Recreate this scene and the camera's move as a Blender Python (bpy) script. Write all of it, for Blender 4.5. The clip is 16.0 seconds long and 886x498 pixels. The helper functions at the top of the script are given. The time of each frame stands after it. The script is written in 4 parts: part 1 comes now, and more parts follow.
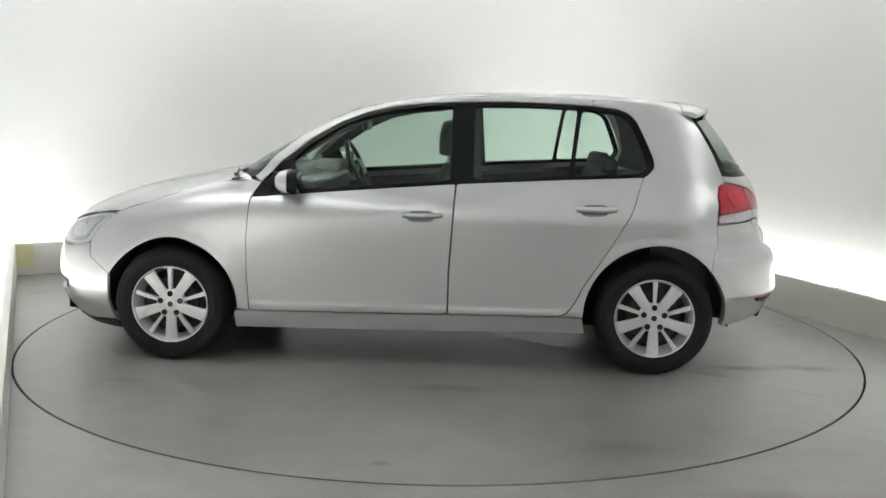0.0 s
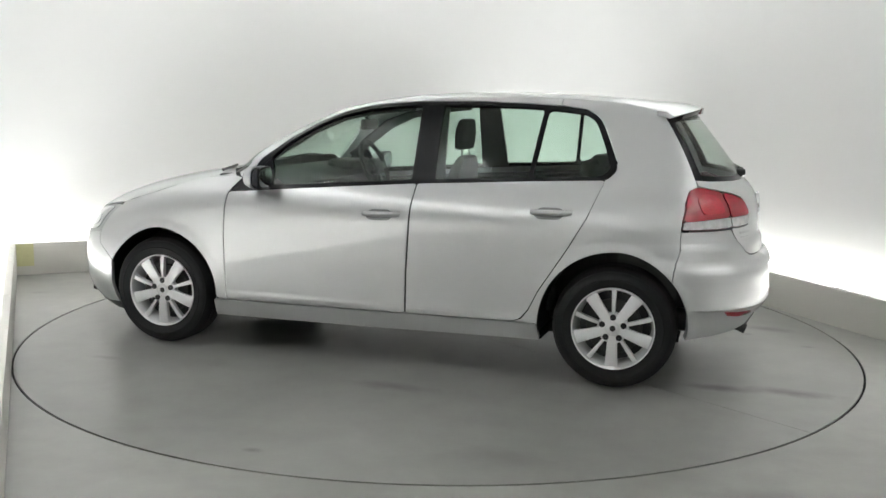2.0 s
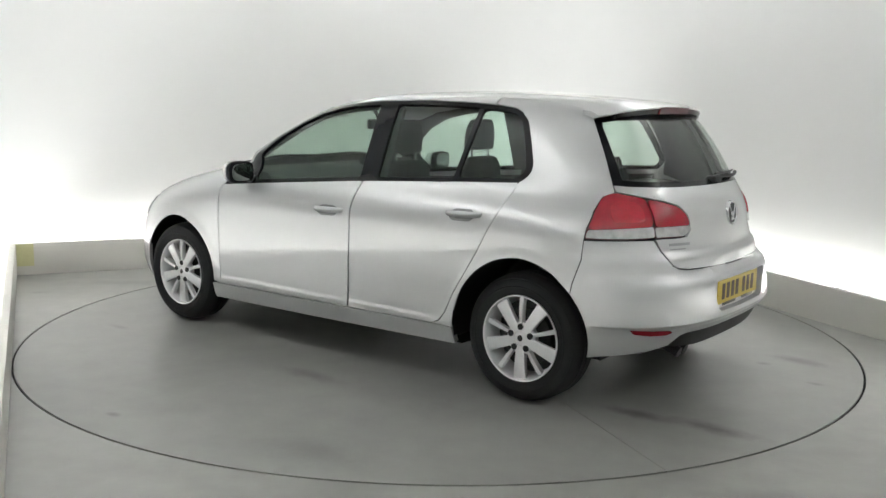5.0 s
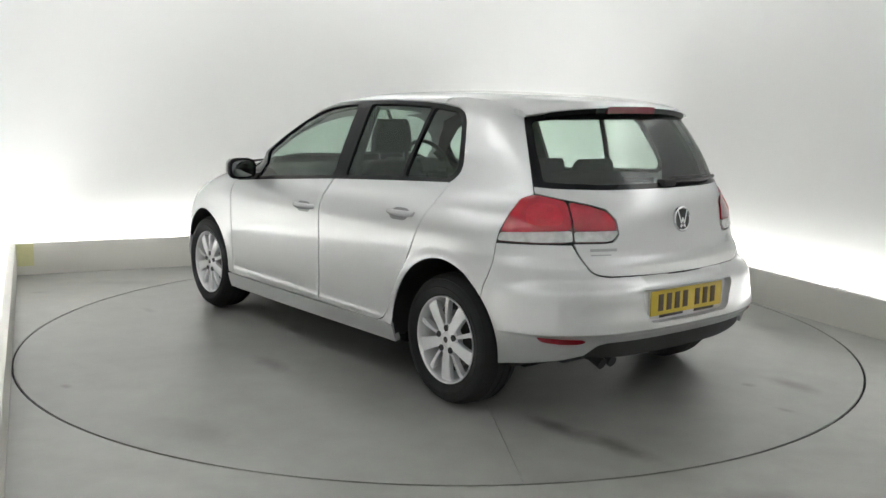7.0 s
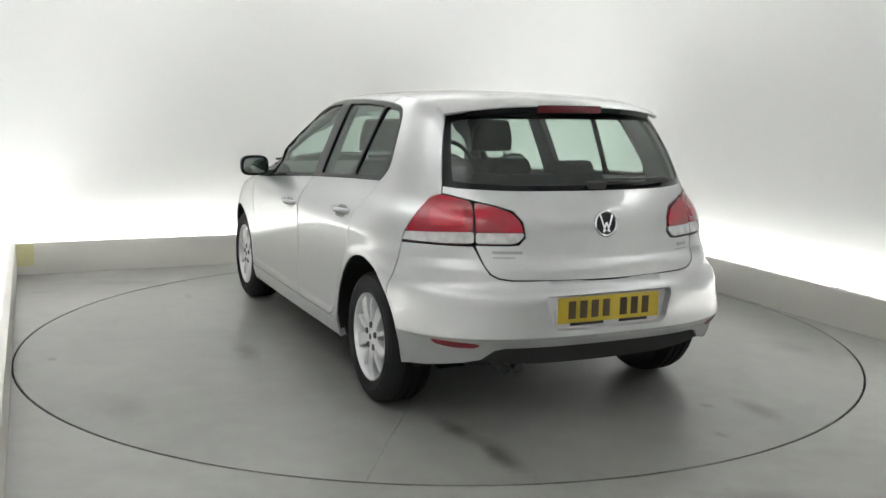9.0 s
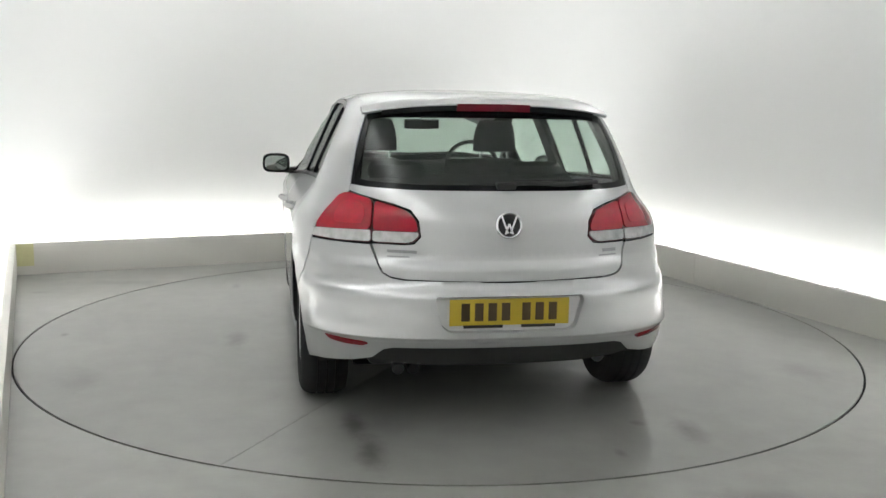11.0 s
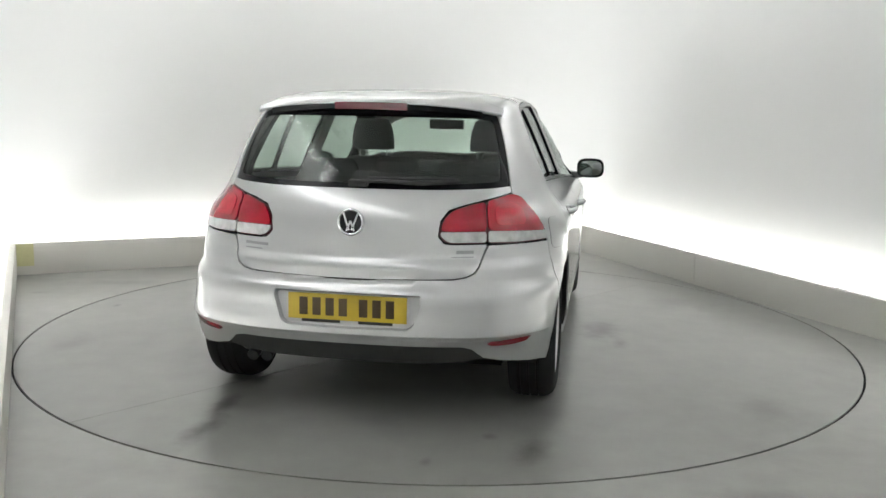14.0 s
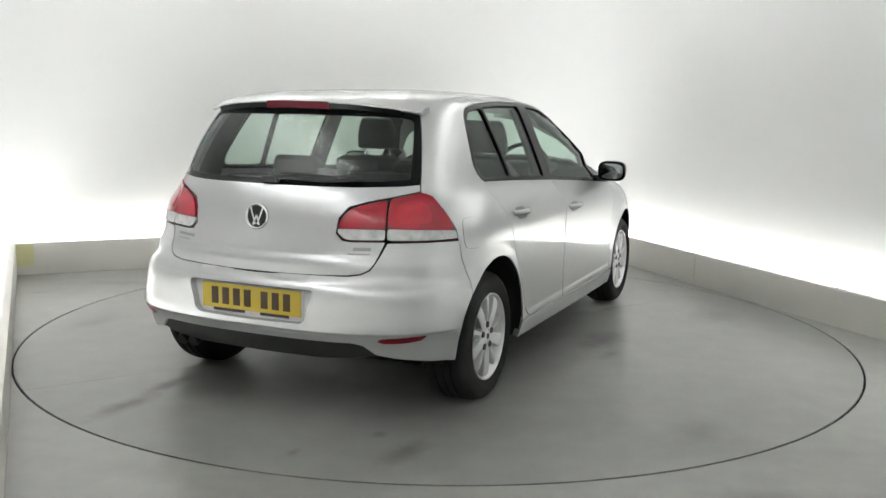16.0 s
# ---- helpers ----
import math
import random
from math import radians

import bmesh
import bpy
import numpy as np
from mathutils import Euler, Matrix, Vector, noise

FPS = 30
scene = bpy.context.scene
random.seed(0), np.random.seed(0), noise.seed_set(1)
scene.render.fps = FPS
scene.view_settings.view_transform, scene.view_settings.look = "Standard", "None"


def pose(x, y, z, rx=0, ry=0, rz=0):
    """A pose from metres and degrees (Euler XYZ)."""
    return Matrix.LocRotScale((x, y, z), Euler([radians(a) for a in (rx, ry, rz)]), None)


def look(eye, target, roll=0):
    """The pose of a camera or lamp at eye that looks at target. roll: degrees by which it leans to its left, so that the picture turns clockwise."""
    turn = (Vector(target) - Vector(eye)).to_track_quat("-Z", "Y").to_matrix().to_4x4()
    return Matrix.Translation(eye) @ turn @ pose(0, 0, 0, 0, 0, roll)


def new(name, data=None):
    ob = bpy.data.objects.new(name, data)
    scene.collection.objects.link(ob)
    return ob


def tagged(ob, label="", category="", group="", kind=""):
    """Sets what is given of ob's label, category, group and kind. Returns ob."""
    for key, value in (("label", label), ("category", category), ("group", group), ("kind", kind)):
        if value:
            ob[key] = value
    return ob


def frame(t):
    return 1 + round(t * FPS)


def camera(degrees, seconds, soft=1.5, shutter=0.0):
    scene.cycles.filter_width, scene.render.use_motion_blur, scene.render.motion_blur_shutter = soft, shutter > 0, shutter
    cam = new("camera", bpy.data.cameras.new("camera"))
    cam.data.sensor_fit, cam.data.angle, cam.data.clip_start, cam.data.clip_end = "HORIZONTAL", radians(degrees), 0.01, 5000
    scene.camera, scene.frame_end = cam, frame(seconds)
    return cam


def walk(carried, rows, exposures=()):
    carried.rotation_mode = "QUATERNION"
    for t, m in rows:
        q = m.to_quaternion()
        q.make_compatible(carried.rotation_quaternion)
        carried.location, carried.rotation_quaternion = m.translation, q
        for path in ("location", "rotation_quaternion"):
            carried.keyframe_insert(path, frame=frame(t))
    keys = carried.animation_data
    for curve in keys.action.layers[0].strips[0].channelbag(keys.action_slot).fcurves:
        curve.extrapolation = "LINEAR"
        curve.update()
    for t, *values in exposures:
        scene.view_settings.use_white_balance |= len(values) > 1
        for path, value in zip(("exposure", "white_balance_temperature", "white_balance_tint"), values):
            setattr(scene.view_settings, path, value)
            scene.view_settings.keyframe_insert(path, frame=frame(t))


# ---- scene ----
from mathutils import geometry

# ---- camera: it stands still near one corner of the bay ----
cam = camera(50.68, 16.0, soft=1.5)
EYE = Vector((0.0, -5.742, 1.407))
PITCH, YAW = radians(8.8805), radians(0.1378)
AIM = EYE + Vector((math.sin(YAW) * math.cos(PITCH), math.cos(YAW) * math.cos(PITCH), -math.sin(PITCH)))
STAND = look(EYE, AIM, 1.03)
walk(cam, [(0.0, STAND), (16.0, STAND)])

# ---- light ----
world = bpy.data.worlds.new("bay_air")
scene.world = world
world.use_nodes = True
world.node_tree.nodes["Background"].inputs[0].default_value = (0.8, 0.85, 0.9, 1)
world.node_tree.nodes["Background"].inputs[1].default_value = 0.02
scene.view_settings.exposure = 0.0

# strength of the unseen strips added under the ceiling
FILL_GLOW = 18.3
COVE_GLOW = 35.0


# ---- materials ----
def mat(name, color, rough=0.5, metal=0.0, vary=0.08, grain=40.0, bump=0.0, coat=0.0, spec=0.5, emit=0.0, stain=None, stain_scale=1.5):
    m = bpy.data.materials.new(name)
    m.use_nodes = True
    nt = m.node_tree
    b = nt.nodes["Principled BSDF"]
    b.inputs["Roughness"].default_value = rough
    b.inputs["Metallic"].default_value = metal
    b.inputs["Specular IOR Level"].default_value = spec
    b.inputs["Coat Weight"].default_value = coat
    b.inputs["Coat Roughness"].default_value = 0.06
    tc = nt.nodes.new("ShaderNodeTexCoord")
    n1 = nt.nodes.new("ShaderNodeTexNoise")
    n1.inputs["Scale"].default_value = grain
    n1.inputs["Detail"].default_value = 4
    n2 = nt.nodes.new("ShaderNodeTexNoise")
    n2.inputs["Scale"].default_value = stain_scale
    n2.inputs["Detail"].default_value = 6
    for n in (n1, n2):
        nt.links.new(tc.outputs["Object"], n.inputs["Vector"])
    add = nt.nodes.new("ShaderNodeMath")
    add.operation = "MULTIPLY_ADD"
    nt.links.new(n1.outputs["Fac"], add.inputs[0])
    add.inputs[1].default_value = 0.4
    nt.links.new(n2.outputs["Fac"], add.inputs[2])
    ramp = nt.nodes.new("ShaderNodeMapRange")
    ramp.inputs["From Min"].default_value = -0.3
    ramp.inputs["From Max"].default_value = 1.7
    nt.links.new(add.outputs[0], ramp.inputs["Value"])
    mix = nt.nodes.new("ShaderNodeMix")
    mix.data_type = "RGBA"
    lo = stain if stain else tuple(c * (1 - vary) for c in color)
    mix.inputs["A"].default_value = (*lo, 1)
    mix.inputs["B"].default_value = (*(min(1, c * (1 + vary)) for c in color), 1)
    nt.links.new(ramp.outputs[0], mix.inputs["Factor"])
    nt.links.new(mix.outputs["Result"], b.inputs["Base Color"])
    rr = nt.nodes.new("ShaderNodeMapRange")
    rr.inputs["From Min"].default_value = -0.5
    rr.inputs["From Max"].default_value = 1.5
    rr.inputs["To Min"].default_value = rough * 0.7
    rr.inputs["To Max"].default_value = min(1, rough * 1.35)
    nt.links.new(n2.outputs["Fac"], rr.inputs["Value"])
    nt.links.new(rr.outputs[0], b.inputs["Roughness"])
    if bump:
        bp = nt.nodes.new("ShaderNodeBump")
        bp.inputs["Strength"].default_value = bump
        bp.inputs["Distance"].default_value = 0.002
        nt.links.new(n1.outputs["Fac"], bp.inputs["Height"])
        nt.links.new(bp.outputs[0], b.inputs["Normal"])
    if emit:
        b.inputs["Emission Color"].default_value = (*color, 1)
        b.inputs["Emission Strength"].default_value = emit
    return m


def glass(name, tint, rough=0.0, base=0.045):
    """A pane: clear tinted body, with a mirror sheen that grows at a slant."""
    m = bpy.data.materials.new(name)
    m.use_nodes = True
    nt = m.node_tree
    nt.nodes.clear()
    out = nt.nodes.new("ShaderNodeOutputMaterial")
    tr = nt.nodes.new("ShaderNodeBsdfTransparent")
    tr.inputs[0].default_value = (*tint, 1)
    gl = nt.nodes.new("ShaderNodeBsdfGlossy")
    gl.inputs["Roughness"].default_value = rough
    lw = nt.nodes.new("ShaderNodeLayerWeight")
    lw.inputs["Blend"].default_value = 0.5
    pw = nt.nodes.new("ShaderNodeMath")
    pw.operation = "POWER"
    pw.inputs[1].default_value = 4.5
    nt.links.new(lw.outputs["Facing"], pw.inputs[0])
    fr = nt.nodes.new("ShaderNodeMath")
    fr.operation = "MULTIPLY_ADD"
    fr.inputs[1].default_value = 0.5
    fr.inputs[2].default_value = base
    nt.links.new(pw.outputs[0], fr.inputs[0])
    mx = nt.nodes.new("ShaderNodeMixShader")
    nt.links.new(fr.outputs[0], mx.inputs[0])
    nt.links.new(tr.outputs[0], mx.inputs[1])
    nt.links.new(gl.outputs[0], mx.inputs[2])
    nt.links.new(mx.outputs[0], out.inputs[0])
    return m


WALL = mat("white wall paint", (0.84, 0.84, 0.832), 0.9, spec=0.2, vary=0.012, grain=60, stain_scale=0.6, bump=0.02)
BOUNCE_WHITE = mat("white bounce wall paint", (0.80, 0.80, 0.79), 0.6, vary=0.1, grain=20)
PLINTH = mat("off-white plinth board", (0.66, 0.645, 0.60), 0.5, vary=0.04, grain=8, stain_scale=1.2)
TAPE = mat("yellowed tape", (0.62, 0.60, 0.33), 0.5, vary=0.2, grain=30, stain_scale=8)
FLOOR = mat("grey painted concrete", (0.25, 0.25, 0.232), 0.33, vary=0.85, spec=0.6, grain=7, stain_scale=0.8, bump=0.03)
DISC = mat("grey turntable paint", (0.225, 0.226, 0.211), 0.32, vary=0.8, spec=0.6, grain=6, stain_scale=0.9, bump=0.03)


def marks(m, spots, color, noise_scale=9.0):
    """Scuffs and dried spills at their own places: (x, y, half length, half width, strength)."""
    nt = m.node_tree
    b = nt.nodes["Principled BSDF"]
    tc = nt.nodes.new("ShaderNodeTexCoord")
    ns = nt.nodes.new("ShaderNodeTexNoise")
    ns.inputs["Scale"].default_value = noise_scale
    ns.inputs["Detail"].default_value = 7
    ns.inputs["Roughness"].default_value = 0.65
    nt.links.new(tc.outputs["Object"], ns.inputs["Vector"])
    for x, y, a, w, k in spots:
        sub = nt.nodes.new("ShaderNodeVectorMath")
        sub.operation = "SUBTRACT"
        sub.inputs[1].default_value = (x, y, 0)
        nt.links.new(tc.outputs["Object"], sub.inputs[0])
        sc = nt.nodes.new("ShaderNodeVectorMath")
        sc.operation = "MULTIPLY"
        sc.inputs[1].default_value = (1 / a, 1 / w, 0)
        nt.links.new(sub.outputs[0], sc.inputs[0])
        ln = nt.nodes.new("ShaderNodeVectorMath")
        ln.operation = "LENGTH"
        nt.links.new(sc.outputs[0], ln.inputs[0])
        ad = nt.nodes.new("ShaderNodeMath")
        ad.operation = "MULTIPLY_ADD"
        ad.inputs[1].default_value = 1.1
        nt.links.new(ns.outputs["Fac"], ad.inputs[0])
        nt.links.new(ln.outputs["Value"], ad.inputs[2])
        mr = nt.nodes.new("ShaderNodeMapRange")
        mr.interpolation_type = "SMOOTHSTEP"
        mr.inputs["From Min"].default_value = 1.7
        mr.inputs["From Max"].default_value = 0.45
        mr.inputs["To Min"].default_value = 0.0
        mr.inputs["To Max"].default_value = k
        nt.links.new(ad.outputs[0], mr.inputs["Value"])
        mx = nt.nodes.new("ShaderNodeMix")
        mx.data_type = "RGBA"
        mx.inputs["B"].default_value = (*color, 1)
        nt.links.new(b.inputs["Base Color"].links[0].from_socket, mx.inputs["A"])
        nt.links.new(mr.outputs[0], mx.inputs["Factor"])
        nt.links.new(mx.outputs["Result"], b.inputs["Base Color"])


marks(DISC, [(1.72, -0.70, 0.2, 0.07, 0.85), (2.05, -0.66, 0.26, 0.08, 0.85), (1.86, 0.56, 0.05, 0.04, 0.5), (1.98, 0.75, 0.20, 0.09, 0.75), (-0.22, 1.0, 0.34, 0.16, 0.75), (0.1, 1.12, 0.15, 0.06, 0.5),
             (-0.1, -2.26, 0.05, 0.03, 0.6), (0.13, -1.25, 0.25, 0.08, 0.6), (-1.2, 1.5, 0.3, 0.2, 0.4), (0.9, -2.0, 0.3, 0.15, 0.35), (1.2, 1.8, 0.25, 0.15, 0.4), (-2.0, 0.4, 0.3, 0.2, 0.35), (-1.5, -1.3, 0.12, 0.04, 0.4), (2.2, 0.35, 0.06, 0.03, 0.5)], (0.034, 0.032, 0.028))
marks(FLOOR, [(2.35, -2.05, 0.35, 0.16, 0.8), (2.1, 1.75, 0.3, 0.2, 0.4), (-2.4, 1.3, 0.5, 0.12, 0.35), (1.2, -2.5, 0.3, 0.1, 0.4), (-1.3, -2.75, 0.15, 0.05, 0.4), (-2.9, 0.9, 0.1, 0.06, 0.4)], (0.07, 0.068, 0.06))
GAP = mat("black rubber joint", (0.008, 0.008, 0.008), 0.9, spec=0.1)
PAINT = mat("silver metallic paint", (0.50, 0.507, 0.512), 0.33, metal=0.66, vary=0.02, grain=900, stain_scale=1.0, coat=0.9)
BLACK = mat("black trim plastic", (0.012, 0.0125, 0.014), 0.3, vary=0.15)
GLOSSBLACK = mat("gloss black trim", (0.006, 0.0065, 0.008), 0.2, spec=0.16)
ROUGHBLACK = mat("black grained plastic", (0.018, 0.018, 0.018), 0.6, grain=300, bump=0.2)
CLOTH = mat("charcoal seat cloth", (0.024, 0.027, 0.027), 0.85, vary=0.2, grain=200, bump=0.3)
CABIN = mat("dark grey cabin plastic", (0.035, 0.038, 0.037), 0.6, vary=0.12, grain=150)
LINING = mat("light grey headlining", (0.42, 0.43, 0.42), 0.9, grain=150)
RUBBER = mat("tyre rubber", (0.013, 0.013, 0.014), 0.8, spec=0.3, vary=0.2, grain=60, bump=0.1)
ALLOY = mat("silver alloy", (0.70, 0.70, 0.71), 0.34, metal=0.45, vary=0.03, coat=0.4)
STEEL = mat("brake steel", (0.06, 0.059, 0.057), 0.5, metal=0.7, vary=0.2)
DARKMIRROR = mat("dark mirror glass", (0.22, 0.235, 0.235), 0.06, metal=1.0, vary=0.02)
BADGE = mat("dull chrome lettering", (0.30, 0.30, 0.31), 0.3, metal=0.6)
CHROME = mat("chrome", (0.75, 0.76, 0.78), 0.1, metal=1.0, vary=0.02)
RED = mat("red lamp plastic", (0.33, 0.005, 0.02), 0.16, vary=0.7, grain=70, stain_scale=14, coat=0.3)
DARKRED = mat("dark red lamp plastic", (0.11, 0.005, 0.014), 0.22, coat=0.15)
CLEARLENS = mat("clear ribbed lamp plastic", (0.55, 0.53, 0.52), 0.2, vary=0.95, grain=40, stain_scale=22, coat=0.5)
HEADLENS = mat("headlamp reflector", (0.52, 0.54, 0.55), 0.15, metal=0.6, vary=0.35, grain=12, coat=1.0)
YELLOW = mat("yellow reflective plate", (0.52, 0.38, 0.03), 0.4, vary=0.05)
PLATEWHITE = mat("pale grey plate surround", (0.62, 0.62, 0.62), 0.4)
MARK = mat("dark plate lettering", (0.05, 0.028, 0.008), 0.5)
PANE = glass("green tinted car glass", (0.84, 0.905, 0.865), base=0.022)
DARKPANE = glass("dusty rear car glass", (0.86, 0.90, 0.87), 0.14, base=0.035)
LAMPGREY = mat("pale grey lamp housing", (0.34, 0.345, 0.35), 0.3, vary=0.1, coat=0.8)
RECESS_SHADE = mat("silver darkened as recess shade", (0.20, 0.20, 0.205), 0.4, metal=0.4)
REDCORE = mat("bright red lamp facets", (0.44, 0.009, 0.026), 0.2, vary=0.6, grain=120, stain_scale=30, coat=0.3)
REFLECTOR = mat("deep red reflector", (0.20, 0.006, 0.014), 0.2, vary=0.2, coat=0.3)
LAMPBED = mat("dark red lamp bed", (0.10, 0.004, 0.01), 0.3)
FILL = mat("glowing added fill strip", (0.985, 1.0, 1.0), 0.5, emit=FILL_GLOW)
COVE = mat("glowing cove strip", (0.985, 1.0, 1.0), 0.5, emit=COVE_GLOW)


# ---- mesh helpers ----
def mesh_from(name, verts, faces, material, smooth=False, sharp=()):
    me = bpy.data.meshes.new(name)
    me.from_pydata([tuple(v) for v in verts], [], faces)
    me.materials.append(material)
    if smooth:
        me.polygons.foreach_set("use_smooth", [True] * len(me.polygons))
    me.update()
    return me


def bm_mesh(name, bm, material, smooth=False, angle=35):
    bmesh.ops.recalc_face_normals(bm, faces=bm.faces)
    if smooth:
        lim = math.cos(radians(angle))
        for f in bm.faces:
            f.smooth = True
        for e in bm.edges:
            if len(e.link_faces) != 2 or e.link_faces[0].normal.dot(e.link_faces[1].normal) < lim:
                e.smooth = False
    me = bpy.data.meshes.new(name)
    bm.to_mesh(me)
    bm.free()
    me.materials.append(material)
    return me


def part(name, bm, material, parent, label="", smooth=True, angle=35):
    me = bm if isinstance(bm, bpy.types.Mesh) else bm_mesh(name, bm, material, smooth, angle)
    ob = new(name, me)
    ob.parent = parent
    if label:
        tagged(ob, label)
    return ob


def box_bm(lo, hi, bevel=0.0, seg=2, bm=None):
    bm = bm or bmesh.new()
    r = bmesh.ops.create_cube(bm, size=1)
    for v in r["verts"]:
        v.co = Vector([lo[i] + (v.co[i] + 0.5) * (hi[i] - lo[i]) for i in range(3)])
    if bevel:
        es = list({e for v in r["verts"] for e in v.link_edges})
        bmesh.ops.bevel(bm, geom=es, offset=bevel, segments=seg, profile=0.6, affect="EDGES")
    return bm


def prism_bm(poly, to3d, depth_vec, bm=None):
    """Extrude a flat outline: to3d maps (a, b) to a point, depth_vec is the extrusion."""
    bm = bm or bmesh.new()
    vs = [bm.verts.new(to3d(a, b)) for a, b in poly]
    f = bm.faces.new(vs)
    r = bmesh.ops.extrude_face_region(bm, geom=[f])
    for v in r["geom"]:
        if isinstance(v, bmesh.types.BMVert):
            v.co += Vector(depth_vec)
    return bm


def revolve_bm(profile, steps=64, axis="y", bm=None, closed=False):
    """Turn (radius, along) points about an axis."""
    bm = bm or bmesh.new()
    rings = []
    for k in range(steps):
        a = 2 * math.pi * k / steps
        ring = []
        for r, h in profile:
            c, s = r * math.cos(a), r * math.sin(a)
            ring.append(bm.verts.new((c, h, s) if axis == "y" else (c, s, h)))
        rings.append(ring)
    n = len(profile)
    for k in range(steps):
        a, b = rings[k], rings[(k + 1) % steps]
        for i in range(n if closed else n - 1):
            j = (i + 1) % n
            bm.faces.new((a[i], a[j], b[j], b[i]))
    return bm


def tube_bm(points, radius, sides=10, bm=None):
    bm = bm or bmesh.new()
    pts = [Vector(p) for p in points]
    rings = []
    for i, p in enumerate(pts):
        d = (pts[min(i + 1, len(pts) - 1)] - pts[max(i - 1, 0)]).normalized()
        q = d.to_track_quat("Z", "Y")
        rings.append([bm.verts.new(p + q @ Vector((radius * math.cos(2 * math.pi * k / sides), radius * math.sin(2 * math.pi * k / sides), 0))) for k in range(sides)])
    for a, b in zip(rings, rings[1:]):
        for k in range(sides):
            bm.faces.new((a[k], a[(k + 1) % sides], b[(k + 1) % sides], b[k]))
    bm.faces.new(rings[0]), bm.faces.new(rings[-1])
    return bm


# ---- the bay: a square room turned 24 degrees, its plinths in front of a lit cove ----
TURN = radians(23.7)
AX, AY = Vector((math.cos(TURN), math.sin(TURN), 0)), Vector((-math.sin(TURN), math.cos(TURN), 0))
WL, WR, WB, WN = -2.449, 2.505, 2.784, -5.75      # plinth faces: beside, beside, back; and the added near wall
ROOM_H = 3.6


def bay(u, v, z):
    du = 0.028 * v if u > 1.5 else 0.0         # two walls are a little out of square
    dv = 0.0143 * u if v > 1.5 else 0.0
    u, v = u + du, v + dv
    p = AX * u + AY * v
    return Vector((p.x, p.y, z))


def bay_box(name, lo, hi, material, bevel=0.0):
    bm = box_bm(lo, hi, bevel)
    for v in bm.verts:
        v.co = bay(*v.co)
    return new(name, bm_mesh(name, bm, material))


TROUGH = 0.24
PL_T = 0.045
PL_H = 0.25

# floor: one sheet with a round hole for the turntable
RADIUS = 2.463
HUB = Vector((0.002, 0.018, 0))


def build_floor():
    lo_u, hi_u, lo_v, hi_v = WL - 0.6, WR + 0.6, WN - 0.3, WB + 0.6
    corners = [AX * u + AY * v for u, v in ((lo_u, lo_v), (hi_u, lo_v), (hi_u, hi_v), (lo_u, hi_v))]
    angles = sorted([2 * math.pi * k / 160 for k in range(160)] + [math.atan2(c.y, c.x) % (2 * math.pi) for c in corners])
    steps = len(angles)
    bm = bmesh.new()
    vi, vo, vd = [], [], []
    for a in angles:
        p = Vector((math.cos(a), math.sin(a), 0))
        cu, cv = p.dot(AX), p.dot(AY)
        k = min((hi_u if cu > 0 else lo_u) / cu if abs(cu) > 1e-9 else 1e9, (hi_v if cv > 0 else lo_v) / cv if abs(cv) > 1e-9 else 1e9)
        vi.append(bm.verts.new(p * RADIUS + HUB)), vo.append(bm.verts.new(p * k)), vd.append(bm.verts.new(p * RADIUS + HUB - Vector((0, 0, 0.08))))
    for k in range(steps):
        j = (k + 1) % steps
        bm.faces.new((vi[k], vo[k], vo[j], vi[j]))
        bm.faces.new((vi[k], vi[j], vd[j], vd[k]))
    me = bm_mesh("floor", bm, FLOOR)
    ob = tagged(new("floor", me), "grey painted concrete floor with soft sheen", "floor", kind="structure")
    bm = revolve_bm([(RADIUS - 0.012, -0.05), (RADIUS - 0.012, -0.006), (RADIUS - 0.001, -0.006), (RADIUS - 0.001, -0.05)], 160, "z")
    bmesh.ops.translate(bm, vec=HUB, verts=bm.verts)
    pit = tagged(new("joint_bed", bm_mesh("joint_bed", bm, GAP)), "black bed under the turntable joint", "joint", kind="structure")
    return ob


build_floor()


